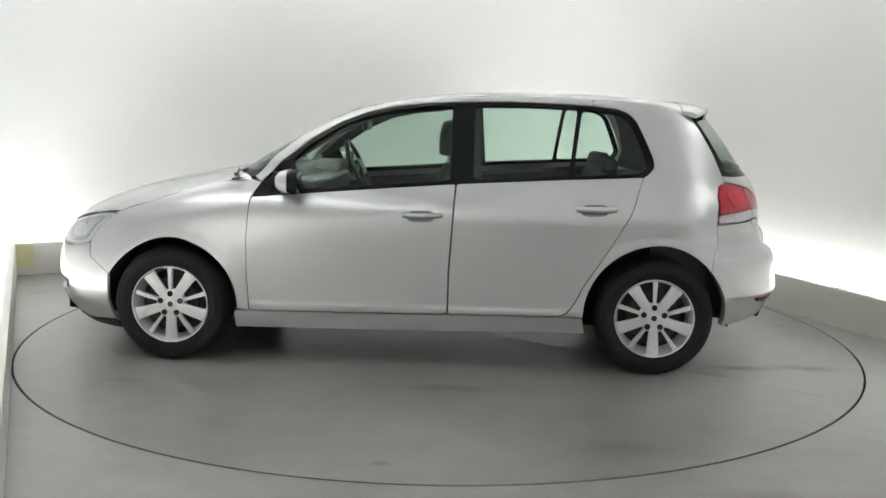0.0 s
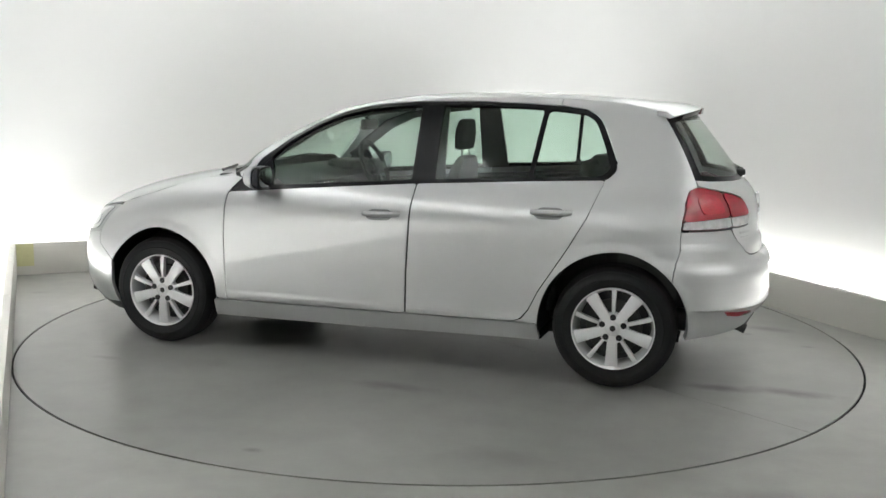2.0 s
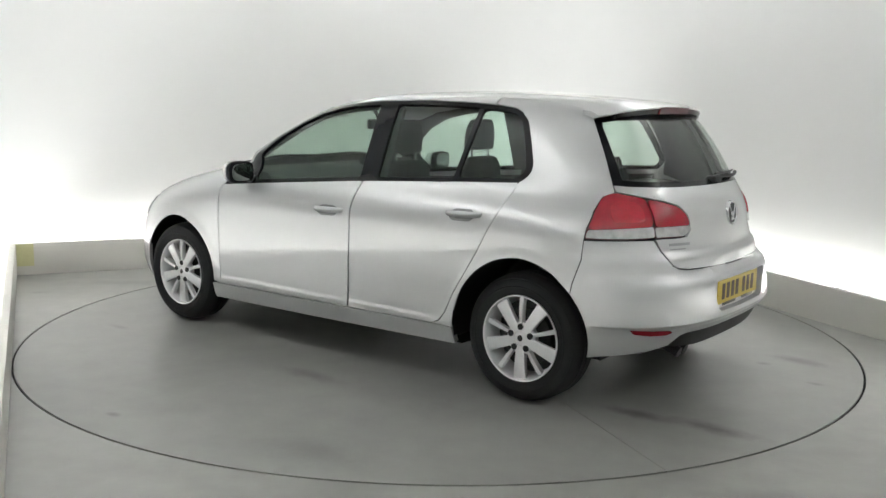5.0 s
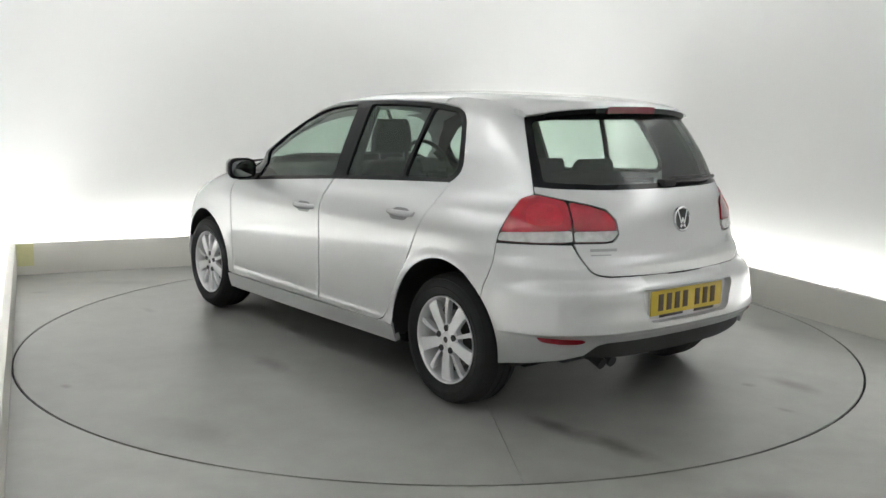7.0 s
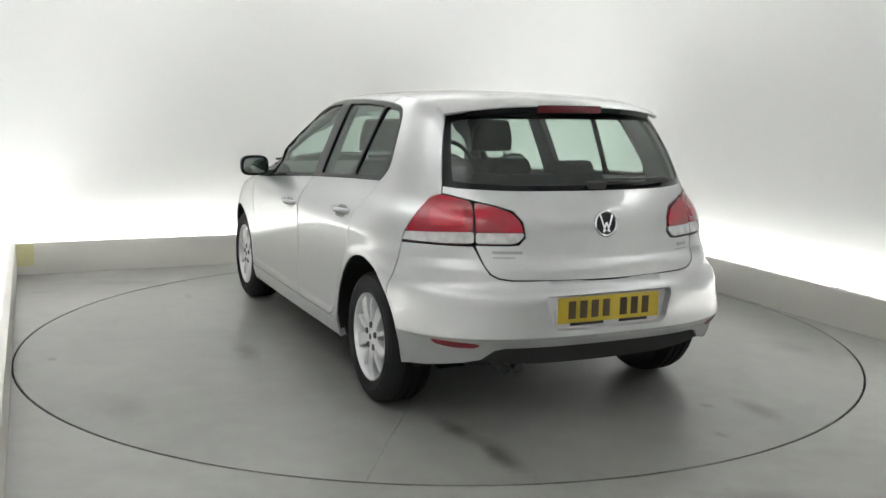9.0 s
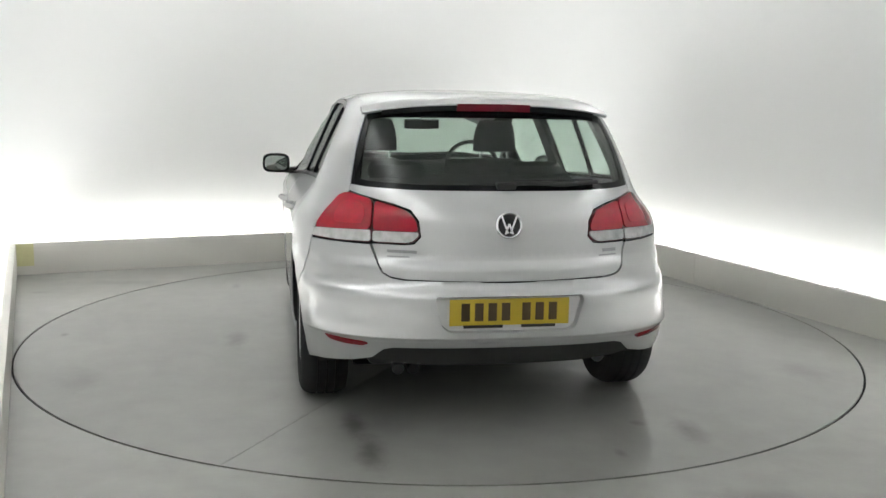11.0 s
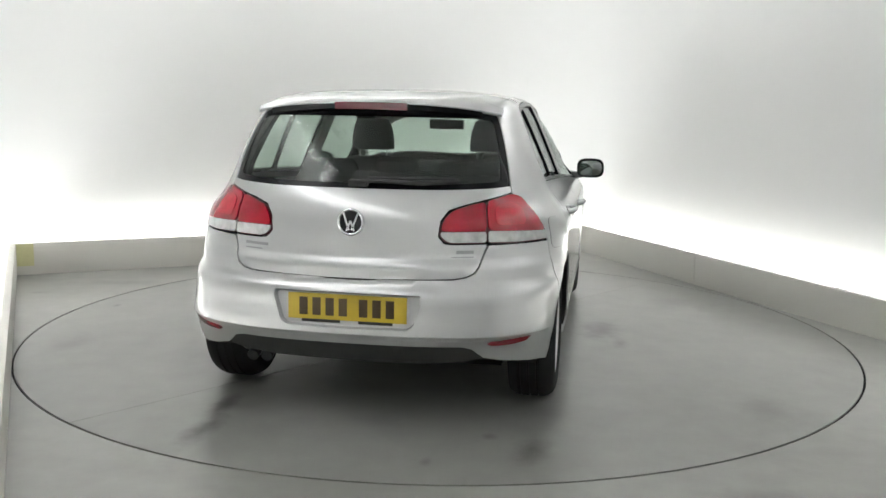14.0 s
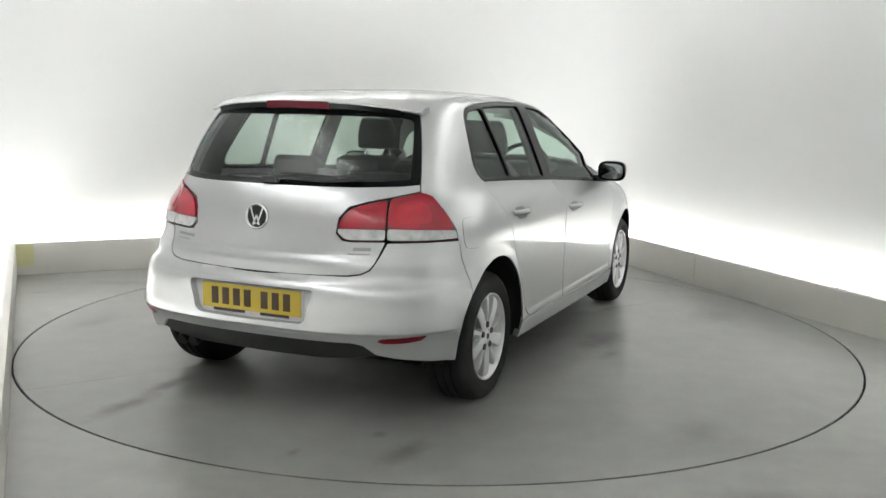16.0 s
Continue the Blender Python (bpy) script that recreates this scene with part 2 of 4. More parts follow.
def build_walls():
    back, side = WB + TROUGH, TROUGH
    R = 0.75
    # swept walls: one beside, one along the back, round the far corner and along the other side
    path = [(WL - side, WN, -1, 0), (WL - side, back, -1, 0)]
    p2 = [(WL - side, back, 0, 1), (WR + side - R - 0.3, back, 0, 1)]
    p2 += [(WR + side - R + R * math.sin(a), back - R + R * math.cos(a), math.sin(a), math.cos(a)) for a in [i * math.pi / 64 for i in range(33)]]
    p2 += [(WR + side, back - R - 0.3, 1, 0), (WR + side, WN, 1, 0)]
    for nm, pts in (("wall_beside", path), ("wall_back", p2)):
        n = len(pts)
        vs = [bay(u, v, z) for z in (-0.02, ROOM_H) for u, v, _, _ in pts] + [bay(u + 0.1 * a, v + 0.1 * b, z) for z in (-0.02, ROOM_H) for u, v, a, b in pts]
        fs = []
        for i in range(n - 1):
            fs.append((i, n + i, n + i + 1, i + 1))
        m = len(fs)
        for i in range(n - 1):
            fs.append((2 * n + i, 2 * n + i + 1, 3 * n + i + 1, 3 * n + i))
        me = mesh_from(nm, vs, fs, WALL)
        me.polygons.foreach_set("use_smooth", [k < m for k in range(len(me.polygons))])
        if me.polygons[0].normal.dot(bay(0, 0, 0) - me.polygons[0].center) < 0:
            me.flip_normals()
        tagged(new(nm, me), "plain white studio wall washed by cove light", "wall", kind="structure")
    # unseen wall added behind the camera; its white bounces light onto the car
    tagged(bay_box("bounce_wall", (WL - 0.4, WN - 0.1, -0.02), (WR + 0.4, WN, ROOM_H), BOUNCE_WHITE), "unseen white wall added behind the camera to bounce light", "wall", kind="structure")
    tagged(bay_box("ceiling", (WL - 0.5, WN - 0.2, ROOM_H), (WR + 0.5, WB + 0.5, ROOM_H + 0.1), WALL), "plain white ceiling", "ceiling", kind="structure")
    # plinths: boards set end to end on a dark batten
    def plinth(name, lo, hi, along, n, label):
        base = tagged(bay_box(name, [lo[0] + 0.006, lo[1] + 0.006, 0], [hi[0] - 0.006, hi[1] - 0.006, PL_H - 0.006], GAP), label, "plinth", kind="structure")
        for k in range(n):
            a, b = list(lo), list(hi)
            step = (hi[along] - lo[along]) / n
            a[along], b[along] = lo[along] + step * k + 0.001, lo[along] + step * (k + 1) - 0.001
            bm = box_bm(a, b, 0.003)
            for v in bm.verts:
                v.co = bay(*v.co)
            part("board", bm, PLINTH, base)
    plinth("plinth_back", (WL, WB, 0), (WR, WB + PL_T, PL_H), 0, 2, "low off-white plinth boards before the back wall")
    plinth("plinth_far", (WR, WN + 0.02, 0), (WR + PL_T, WB + PL_T, PL_H), 1, 4, "low off-white plinth boards along the wall")
    plinth("plinth_near", (WL - PL_T, WN + 0.02, 0), (WL, WB + PL_T, PL_H), 1, 4, "low off-white plinth boards beside the camera")
    tape = bay_box("tape", (WL + 0.004, WB - 0.003, 0.07), (WL + 0.13, WB + 0.001, PL_H - 0.004), TAPE, 0.001)
    tagged(tape, "yellowed tape stuck on the plinth corner", "tape")
    # light strips in the trough behind the plinths
    far, near = TROUGH - 0.045, TROUGH - 0.085
    for nm, lo, hi in (("cove_strip", (WL, WB + near, 0.10), (WR, WB + far, 0.13)),
                       ("cove_strip", (WR + near, -5.5, 0.10), (WR + far, WB, 0.13)),
                       ("cove_strip", (WL - far, -5.5, 0.10), (WL - near, WB, 0.13))):
        tagged(bay_box(nm, lo, hi, COVE), "glowing light strip hidden behind the plinth", "light strip", group="cove light strips")


build_walls()


def build_fill_strips():
    """Added, unseen strip lights above an added valance that runs round under the ceiling."""
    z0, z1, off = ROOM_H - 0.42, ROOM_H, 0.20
    for nm, lo, hi in (("added_valance_back", (WL + off, WB - off, z0), (WR - off, WB - off + 0.02, z1)),
                       ("added_valance_far", (WR - off, WN + off, z0), (WR - off + 0.02, WB - off, z1)),
                       ("added_valance_near", (WL + off - 0.02, WN + off, z0), (WL + off, WB - off, z1))):
        tagged(bay_box(nm, lo, hi, WALL), "unseen white valance added to screen the added strip lights", "valance", kind="structure")
    tagged(bay_box("added_valance_end", (WL + off + 0.03, WN + off - 0.02, z0), (WR - off - 0.03, WN + off, z1), WALL), "unseen white valance added to screen the added strip lights", "valance", kind="structure")
    # the first strip, behind the camera, is added to brighten the car
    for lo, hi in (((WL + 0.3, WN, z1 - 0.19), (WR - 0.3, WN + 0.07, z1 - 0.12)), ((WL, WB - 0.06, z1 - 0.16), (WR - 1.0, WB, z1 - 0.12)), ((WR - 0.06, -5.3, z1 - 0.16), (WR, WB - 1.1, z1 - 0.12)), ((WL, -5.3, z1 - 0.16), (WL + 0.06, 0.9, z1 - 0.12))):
        tagged(bay_box("fill_strip", lo, hi, FILL), "unseen strip light added under the ceiling to brighten walls and car", "strip light", group="wall washers under the ceiling")


build_fill_strips()

# ---- turntable ----
def build_turntable():
    """A round bed with two deck plates that meet in a straight seam."""
    r = RADIUS - 0.0135
    bm = revolve_bm([(0.01, -0.012), (r - 0.004, -0.012), (r - 0.004, -0.075), (0.01, -0.075)], 120, "z", closed=True)
    root = tagged(new("turntable", bm_mesh("turntable", bm, GAP)), "round grey painted turntable set flush in the floor", "turntable")
    a0, a1 = -30.8, 145.5                       # where the seam meets the rim, in degrees
    for lo, hi in ((a0, a1), (a1, a0 + 360)):
        pts = [Vector((r * math.cos(radians(lo + (hi - lo) * k / 90)), r * math.sin(radians(lo + (hi - lo) * k / 90)), 0)) for k in range(91)]
        mid = sum(pts, Vector()) / len(pts)
        shift = Vector((mid.x, mid.y, 0)).normalized() * 0.0013
        bm = bmesh.new()
        f = bm.faces.new([bm.verts.new(p + shift * (1 if (k in (0, 90)) else 0)) for k, p in enumerate(pts)])
        g = bmesh.ops.extrude_face_region(bm, geom=[f])
        for v in g["geom"]:
            if isinstance(v, bmesh.types.BMVert):
                v.co.z -= 0.012
        part("deck_plate", bm, DISC, root, "grey painted deck plate with tyre scuffs", smooth=False)
    return root


turntable = build_turntable()

# ---- the car: a five-door hatchback; x runs to its tail, y to its right side, z up, origin between the axles ----
def curve(*kv):
    """A smooth monotone curve through (z, value) pairs."""
    xs = np.array(kv[0::2], float)
    ys = np.array(kv[1::2], float)
    h = np.diff(xs)
    d = np.diff(ys) / h
    m = np.zeros_like(ys)
    m[0], m[-1] = d[0], d[-1]
    for i in range(1, len(xs) - 1):
        if d[i - 1] * d[i] > 0:
            w1, w2 = 2 * h[i] + h[i - 1], h[i] + 2 * h[i - 1]
            m[i] = (w1 + w2) / (w1 / d[i - 1] + w2 / d[i])

    def at(x):
        x = min(max(x, xs[0]), xs[-1])
        i = min(max(int(np.searchsorted(xs, x)) - 1, 0), len(h) - 1)
        t = (x - xs[i]) / h[i]
        return ((1 + 2 * t) * (1 - t) ** 2 * ys[i] + t * (1 - t) ** 2 * h[i] * m[i] + t * t * (3 - 2 * t) * ys[i + 1] + t * t * (t - 1) * h[i] * m[i + 1])
    return at


NOSE = curve(0.14, -1.98, 0.20, -2.05, 0.30, -2.12, 0.45, -2.145, 0.58, -2.12, 0.68, -2.06, 0.74, -2.0, 0.80, -1.90, 0.85, -1.78, 0.90, -1.63, 0.95, -1.42, 0.99, -1.20,
             1.02, -1.02, 1.10, -0.88, 1.20, -0.71, 1.30, -0.52, 1.38, -0.33, 1.42, -0.14, 1.45, 0.08, 1.465, 0.26, 1.478, 0.55)
TAIL = curve(0.14, 1.86, 0.24, 1.93, 0.32, 1.985, 0.385, 2.012, 0.405, 2.026, 0.415, 2.034, 0.428, 2.036, 0.440, 2.033, 0.50, 2.037, 0.585, 2.043, 0.625, 2.033, 0.648, 2.005, 0.665, 1.984, 0.71, 1.984, 0.73, 1.978, 0.75, 1.969, 0.80, 1.965, 0.90, 1.955,
             0.97, 1.93, 1.02, 1.89, 1.045, 1.865, 1.15, 1.785, 1.25, 1.705, 1.34, 1.632, 1.375, 1.60, 1.40, 1.57, 1.43, 1.46, 1.455, 1.22, 1.468, 0.98, 1.478, 0.65)
WIDE = curve(0.14, 0.80, 0.20, 0.845, 0.28, 0.868, 0.33, 0.876, 0.37, 0.8765, 0.43, 0.8765, 0.55, 0.879, 0.70, 0.884, 0.82, 0.888, 0.845, 0.884, 0.90, 0.862, 0.96, 0.818, 1.0, 0.788,
             1.10, 0.745, 1.20, 0.702, 1.30, 0.657, 1.36, 0.628, 1.40, 0.603, 1.425, 0.575, 1.44, 0.535, 1.455, 0.45, 1.468, 0.31, 1.478, 0.08)
NOSE_D = curve(0.14, 0.95, 0.60, 1.0, 0.95, 1.0, 1.02, 0.75, 1.10, 0.6, 1.40, 0.55, 1.46, 0.3, 1.478, 0.05)
NOSE_N = curve(0.14, 2.7, 0.60, 2.6, 0.90, 2.6, 1.02, 3.2, 1.10, 4.0, 1.40, 3.6, 1.478, 2.4)
TAIL_D = curve(0.14, 0.70, 0.40, 0.73, 0.85, 0.665, 1.05, 0.67, 1.35, 0.60, 1.42, 0.5, 1.46, 0.25, 1.478, 0.05)
TAIL_N = curve(0.14, 3.0, 0.42, 3.0, 0.62, 2.6, 0.85, 2.08, 0.95, 2.1, 1.05, 2.55, 1.35, 3.6, 1.44, 3.0, 1.478, 2.4)


def outside(x, y, z):
    """Above 0 outside of the body, below 0 inside."""
    if z > 1.478:
        return 1.0
    w = WIDE(z)
    a = NOSE(z) + NOSE_D(z)
    b = TAIL(z) - TAIL_D(z)
    u = abs(y) / w
    if x < a:
        n = NOSE_N(z)
        return (((a - x) / NOSE_D(z)) ** n + u ** n) ** (1 / n) - 1
    if x > b:
        n = TAIL_N(z)
        return (((x - b) / TAIL_D(z)) ** n + u ** n) ** (1 / n) - 1
    return u - 1


def cast(p, d):
    """From p, inside, along d to the skin."""
    lo, hi = 0.0, 2.6
    for _ in range(26):
        k = (lo + hi) / 2
        if outside(p[0] + d[0] * k, p[1] + d[1] * k, p[2] + d[2] * k) > 0:
            hi = k
        else:
            lo = k
    return Vector(p) + Vector(d) * lo


# unrolled body: s is x along the side, then runs round the corner and along the tail or the nose
CX, CY, CR = 1.30, 0.42, 0.55
FX = -1.15
TAIL_0 = CX + CR * math.pi / 2
MID = TAIL_0 + CY            # s of the middle of the tail
NOSE_0 = FX - CR * math.pi / 2
NMID = NOSE_0 - CY


def wrap(s, z):
    if s > MID or s < NMID:
        p = wrap(2 * (MID if s > MID else NMID) - s, z)
        return Vector((p.x, -p.y, p.z))
    if s > CX:
        if s < TAIL_0:
            a = (s - CX) / CR
            return cast((CX, -CY, z), (math.sin(a), -math.cos(a), 0))
        return cast((CX, s - MID, z), (1, 0, 0))
    if s < FX:
        if s > NOSE_0:
            a = (FX - s) / CR
            return cast((FX, -CY, z), (-math.sin(a), -math.cos(a), 0))
        return cast((FX, NMID - s, z), (-1, 0, 0))
    return cast((s, -0.02, z), (0, -1, 0))


def screen(y, z):
    return cast((0.2, y, z), (-1, 0, 0))


def top(x, y):
    return cast((x, y, 0.5), (0, 0, 1))


def skin_normal(p):
    e = 0.002
    g = Vector((outside(p.x + e, p.y, p.z) - outside(p.x - e, p.y, p.z), outside(p.x, p.y + e, p.z) - outside(p.x, p.y - e, p.z),
                outside(p.x, p.y, min(1.4778, p.z + e)) - outside(p.x, p.y, p.z - e)))
    return g.normalized() if g.length > 1e-9 else Vector((0, 0, 1))


def rounded(poly, r=0.02, seg=4):
    """Round the corners of an outline."""
    out = []
    n = len(poly)
    for i in range(n):
        p, a, b = Vector(poly[i]), Vector(poly[i - 1]), Vector(poly[(i + 1) % n])
        da, db = a - p, b - p
        k = min(r, da.length * 0.45, db.length * 0.45)
        if da.normalized().dot(db.normalized()) < -0.97:
            out.append(tuple(p))
            continue
        q0, q1 = p + da.normalized() * k, p + db.normalized() * k
        for j in range(seg + 1):
            t = j / seg
            out.append(tuple(q0 * (1 - t) ** 2 + p * 2 * t * (1 - t) + q1 * t * t))
    return out


def dense(poly, step):
    out = []
    for i in range(len(poly)):
        a, b = Vector(poly[i]), Vector(poly[(i + 1) % len(poly)])
        n = max(1, int((b - a).length / step + 0.5))
        for k in range(n):
            out.append(tuple(a + (b - a) * (k / n)))
    return out


def inside_poly(p, poly):
    x, y = p
    c = False
    j = len(poly) - 1
    for i in range(len(poly)):
        xi, yi = poly[i]
        xj, yj = poly[j]
        if (yi > y) != (yj > y) and x < (xj - xi) * (y - yi) / (yj - yi) + xi:
            c = not c
        j = i
    return c


def near_edge(p, poly, d):
    v = Vector(p)
    for i in range(len(poly)):
        a, b = Vector(poly[i]), Vector(poly[(i + 1) % len(poly)])
        ab = b - a
        t = max(0, min(1, (v - a).dot(ab) / max(ab.length_squared, 1e-12)))
        if (a + ab * t - v).length < d:
            return True
    return False


ARCHES = ((-1.285, 0.310, 0.374), (1.300, 0.315, 0.388))


def ease(t):
    t = max(0.0, min(1.0, t))
    return t * t * (3 - 2 * t)


def bulge(s, z):
    """Pressed forms on the skin, in metres: arch flares, the crease low on the doors, the ledges of the rear bumper, the dip in the tailgate."""
    if s > MID:
        s = 2 * MID - s
    h = 0.0
    for cx, cz, r in ARCHES:
        if abs(s - cx) < 0.5:
            d = math.hypot(s - cx, z - cz) - r
            h += 0.006 * (1 - ease(d / 0.055))
    if -0.95 < s < 1.0 and z < 0.60:
        inside = ease((s + 0.90) / 0.06) * (1 - ease((s - 0.86) / 0.08))
        h += inside * (0.004 * (1 - ease((z - 0.335) / 0.022)))
    if s > 1.60 and z < 0.56:
        h += ease((s - 1.66) / 0.12) * 0.012 * ease((0.55 - z) / 0.11) * ease((z - 0.420) / 0.016)
    if s > 1.98 and 0.66 < z < 0.86:
        h += ease((s - 2.0) / 0.1) * 0.006 * (1 - ease((z - 0.725) / 0.04))
    return h


def lay_normals(me):
    """Shade a body panel by the true slope of the skin."""
    nn, side = me.attributes["skin_n"].data, me.attributes["side"].data
    out = []
    for f in me.polygons:
        k = side[f.index].value
        for v in f.vertices:
            n = f.normal if k == 2 else Vector(nn[v].vector) * (1 if k == 0 else -1)
            out.append(tuple(n))
    me.normals_split_custom_set(out)


CREASES = (0.325, 0.335, 0.345, 0.355, 0.365, 0.378, 0.41, 0.42, 0.428, 0.436, 0.446, 0.46, 0.72, 0.732, 0.745, 0.757, 0.77)


def panel(name, poly, place, step=0.035, thick=0.006, lift=0.0, holes=(), material=None, edge=None):
    """A sheet of the body: an outline in unrolled coordinates, laid on the skin, with thickness; lift raises it, holes go through."""
    poly = dense(poly, edge or step * 0.6)
    holes = [dense(h, edge or step * 0.6) for h in holes]
    pts, edges = [], []
    for loop in [poly, *holes]:
        n0 = len(pts)
        pts += loop
        edges += [(n0 + i, n0 + (i + 1) % len(loop)) for i in range(len(loop))]
    skin = place is wrap
    xs, ys = [p[0] for p in poly], [p[1] for p in poly]
    nx, ny = int((max(xs) - min(xs)) / step) + 1, int((max(ys) - min(ys)) / step) + 1
    for i in range(nx + 1):
        for j in range(ny + 1):
            q = (min(xs) + i * step, min(ys) + j * step)
            if skin and step < 0.06 and any(abs(q[1] - z) < 0.013 for z in CREASES):
                continue
            if inside_poly(q, poly) and not any(inside_poly(q, h) for h in holes) and not any(near_edge(q, l, step * 0.4) for l in [poly, *holes]):
                pts.append(q)
    if skin and step < 0.06:
        for z in CREASES:
            for i in range(nx + 1):
                q = (min(xs) + (i + 0.5) * step, z)
                if inside_poly(q, poly) and not any(inside_poly(q, h) for h in holes) and not any(near_edge(q, l, 0.008) for l in [poly, *holes]):
                    pts.append(q)
    v2, _, f2, *_ = geometry.delaunay_2d_cdt([Vector(p) for p in pts], edges, [], 1 if not holes else 0, 1e-6)
    tris = []
    for f in f2:
        c = sum((v2[i] for i in f), Vector((0, 0))) / len(f)
        if inside_poly(c, poly) and not any(inside_poly(c, h) for h in holes):
            tris.append(tuple(f))
    bm = bmesh.new()
    slope, side = bm.verts.layers.float_vector.new("skin_n"), bm.faces.layers.int.new("side")
    outer, inner = [], []
    for q in v2:
        p = place(q[0], q[1])
        nn = skin_normal(p)
        raised, n2 = lift, nn
        if skin:
            e = 0.003
            raised += bulge(q[0], q[1])
            ts = Vector((-nn.y, nn.x, 0)).normalized()
            tz = nn.cross(ts) if nn.cross(ts).z > 0 else -nn.cross(ts)
            n2 = (nn - ts * ((bulge(q[0] + e, q[1]) - bulge(q[0] - e, q[1])) / (2 * e)) - tz * ((bulge(q[0], q[1] + e) - bulge(q[0], q[1] - e)) / (2 * e))).normalized()
        outer.append(bm.verts.new(p + nn * raised))
        inner.append(bm.verts.new(p + nn * (raised - thick)))
        outer[-1][slope], inner[-1][slope] = n2, n2
    count = {}
    for f in tris:
        for k in range(3):
            e = (f[k], f[(k + 1) % 3])
            count[e] = count.get(e, 0) + 1
        bm.faces.new([outer[i] for i in f])[side] = 0
        bm.faces.new([inner[i] for i in reversed(f)])[side] = 1
    for (a, b) in list(count):
        if (b, a) not in count:
            bm.faces.new((outer[a], inner[a], inner[b], outer[b]))[side] = 2
    loose = [v for v in bm.verts if not v.link_faces]
    bmesh.ops.delete(bm, geom=loose, context="VERTS")
    me = bm_mesh(name, bm, material, True, 40)
    if skin:
        lay_normals(me)
    else:
        me.attributes.remove(me.attributes["skin_n"])
    return me


def mirrored(me, name):
    m = me.copy()
    m.name = name
    m.transform(Matrix.Diagonal((1, -1, 1, 1)))
    m.flip_normals()
    if "skin_n" in m.attributes:
        for d in m.attributes["skin_n"].data:
            d.vector = (d.vector[0], -d.vector[1], d.vector[2])
        lay_normals(m)
    return m


def both_sides(poly, mid=None):
    """A half outline, run from the middle round and back to the middle, doubled about it."""
    mid = MID if mid is None else mid
    return poly + [(2 * mid - a, b) for a, b in reversed(poly) if abs(a - mid) > 1e-6]


def arc(cx, cz, r, a0, a1, n):
    return [(cx + r * math.cos(radians(a0 + (a1 - a0) * i / n)), cz + r * math.sin(radians(a0 + (a1 - a0) * i / n))) for i in range(n + 1)]


def build_car():
    car = new("car")
    car.empty_display_size = 0.3
    tagged(car, "silver metallic five-door hatchback with alloy wheels parked on the turntable", "car")

    def pair(name, poly, place, material, label="", parent=None, **kw):
        me = panel(name, poly, place, material=material, **kw)
        a = part(name, me, None, parent or car, label)
        b = part(name, mirrored(me, name), None, parent or car, label)
        return a, b

    def sub_pair(owners, name, poly, place, material, label="", **kw):
        me = panel(name, poly, place, material=material, **kw)
        return part(name, me, None, owners[0], label), part(name, mirrored(me, name), None, owners[1], label)

    g = 0.003
    # -- sides --
    window = [(-0.845, 0.905), (-0.38, 0.944), (0.22, 0.990), (0.81, 1.024), (1.22, 1.044), (1.262, 1.09), (1.262, 1.13), (1.215, 1.24), (1.172, 1.33),
              (1.13, 1.368), (1.08, 1.386), (0.95, 1.402), (0.80, 1.411), (0.51, 1.418), (0.20, 1.412), (0.05, 1.402), (-0.10, 1.386), (-0.25, 1.352), (-0.40, 1.298), (-0.56, 1.20), (-0.71, 1.08), (-0.79, 0.99)]
    window = rounded(window, 0.045, 5)
    rear_edge = [(a + 0.004 * (Vector((a - 0.95, b - 1.2)).normalized().x), b + 0.004 * (Vector((a - 0.95, b - 1.2)).normalized().y)) for a, b in window if a > 1.205 or (b > 1.2 and a > 0.96)]
    wf = rounded([(-0.585, 0.948), (0.205, 1.006), (0.205, 1.392), (0.05, 1.385), (-0.10, 1.368), (-0.25, 1.333), (-0.40, 1.277), (-0.55, 1.182), (-0.64, 1.095)], 0.02)
    wr = rounded([(0.325, 1.014), (0.822, 1.040), (0.868, 1.389), (0.60, 1.398), (0.325, 1.396)], 0.02)
    wq = rounded([(0.846, 1.043), (1.19, 1.058), (1.236, 1.10), (1.19, 1.22), (1.14, 1.33), (1.09, 1.366), (0.892, 1.386)], 0.03)
    trims = pair("window_trim", window, wrap, GLOSSBLACK, "gloss black window surround", step=0.05, thick=0.02, lift=-0.002, holes=(wf, wr, wq))
    fdoor = rounded([(-0.835, 0.902), (-0.38, 0.940), (0.22 - g, 0.986), (0.235 - g, 0.986), (0.222 - g, 0.77), (0.207 - g, 0.53), (0.205 - g, 0.312), (-0.848, 0.303), (-0.860, 0.50), (-0.858, 0.69)], 0.012)
    rdoor = rounded([(0.238 + g, 0.987), (0.81, 1.020), (1.208, 1.040), (1.14, 0.86), (1.05, 0.70), (0.91, 0.48), (0.862, 0.38), (0.825, 0.335), (0.78, 0.318), (0.208 + g, 0.312), (0.210 + g, 0.53), (0.225 + g, 0.77)], 0.012)
    fd = pair("front_door", fdoor, wrap, PAINT, "silver front door", step=0.04)
    rd = pair("rear_door", rdoor, wrap, PAINT, "silver rear door", step=0.04)
    sub_pair(fd, "window_glass", wf, wrap, PANE, "green tinted side window", step=0.08, thick=0.004, lift=-0.010)
    sub_pair(rd, "window_glass", wr, wrap, PANE, "green tinted side window", step=0.08, thick=0.004, lift=-0.010)
    sub_pair(trims, "quarter_glass", wq, wrap, PANE, "green tinted quarter window", step=0.08, thick=0.004, lift=-0.010)
    arch_f = arc(-1.285, 0.31, 0.374, 196, -16, 26)
    arch_r = arc(1.300, 0.315, 0.388, 180.5, 41, 22)
    arch_b = arc(1.300, 0.315, 0.388, 40.2, -5, 10)
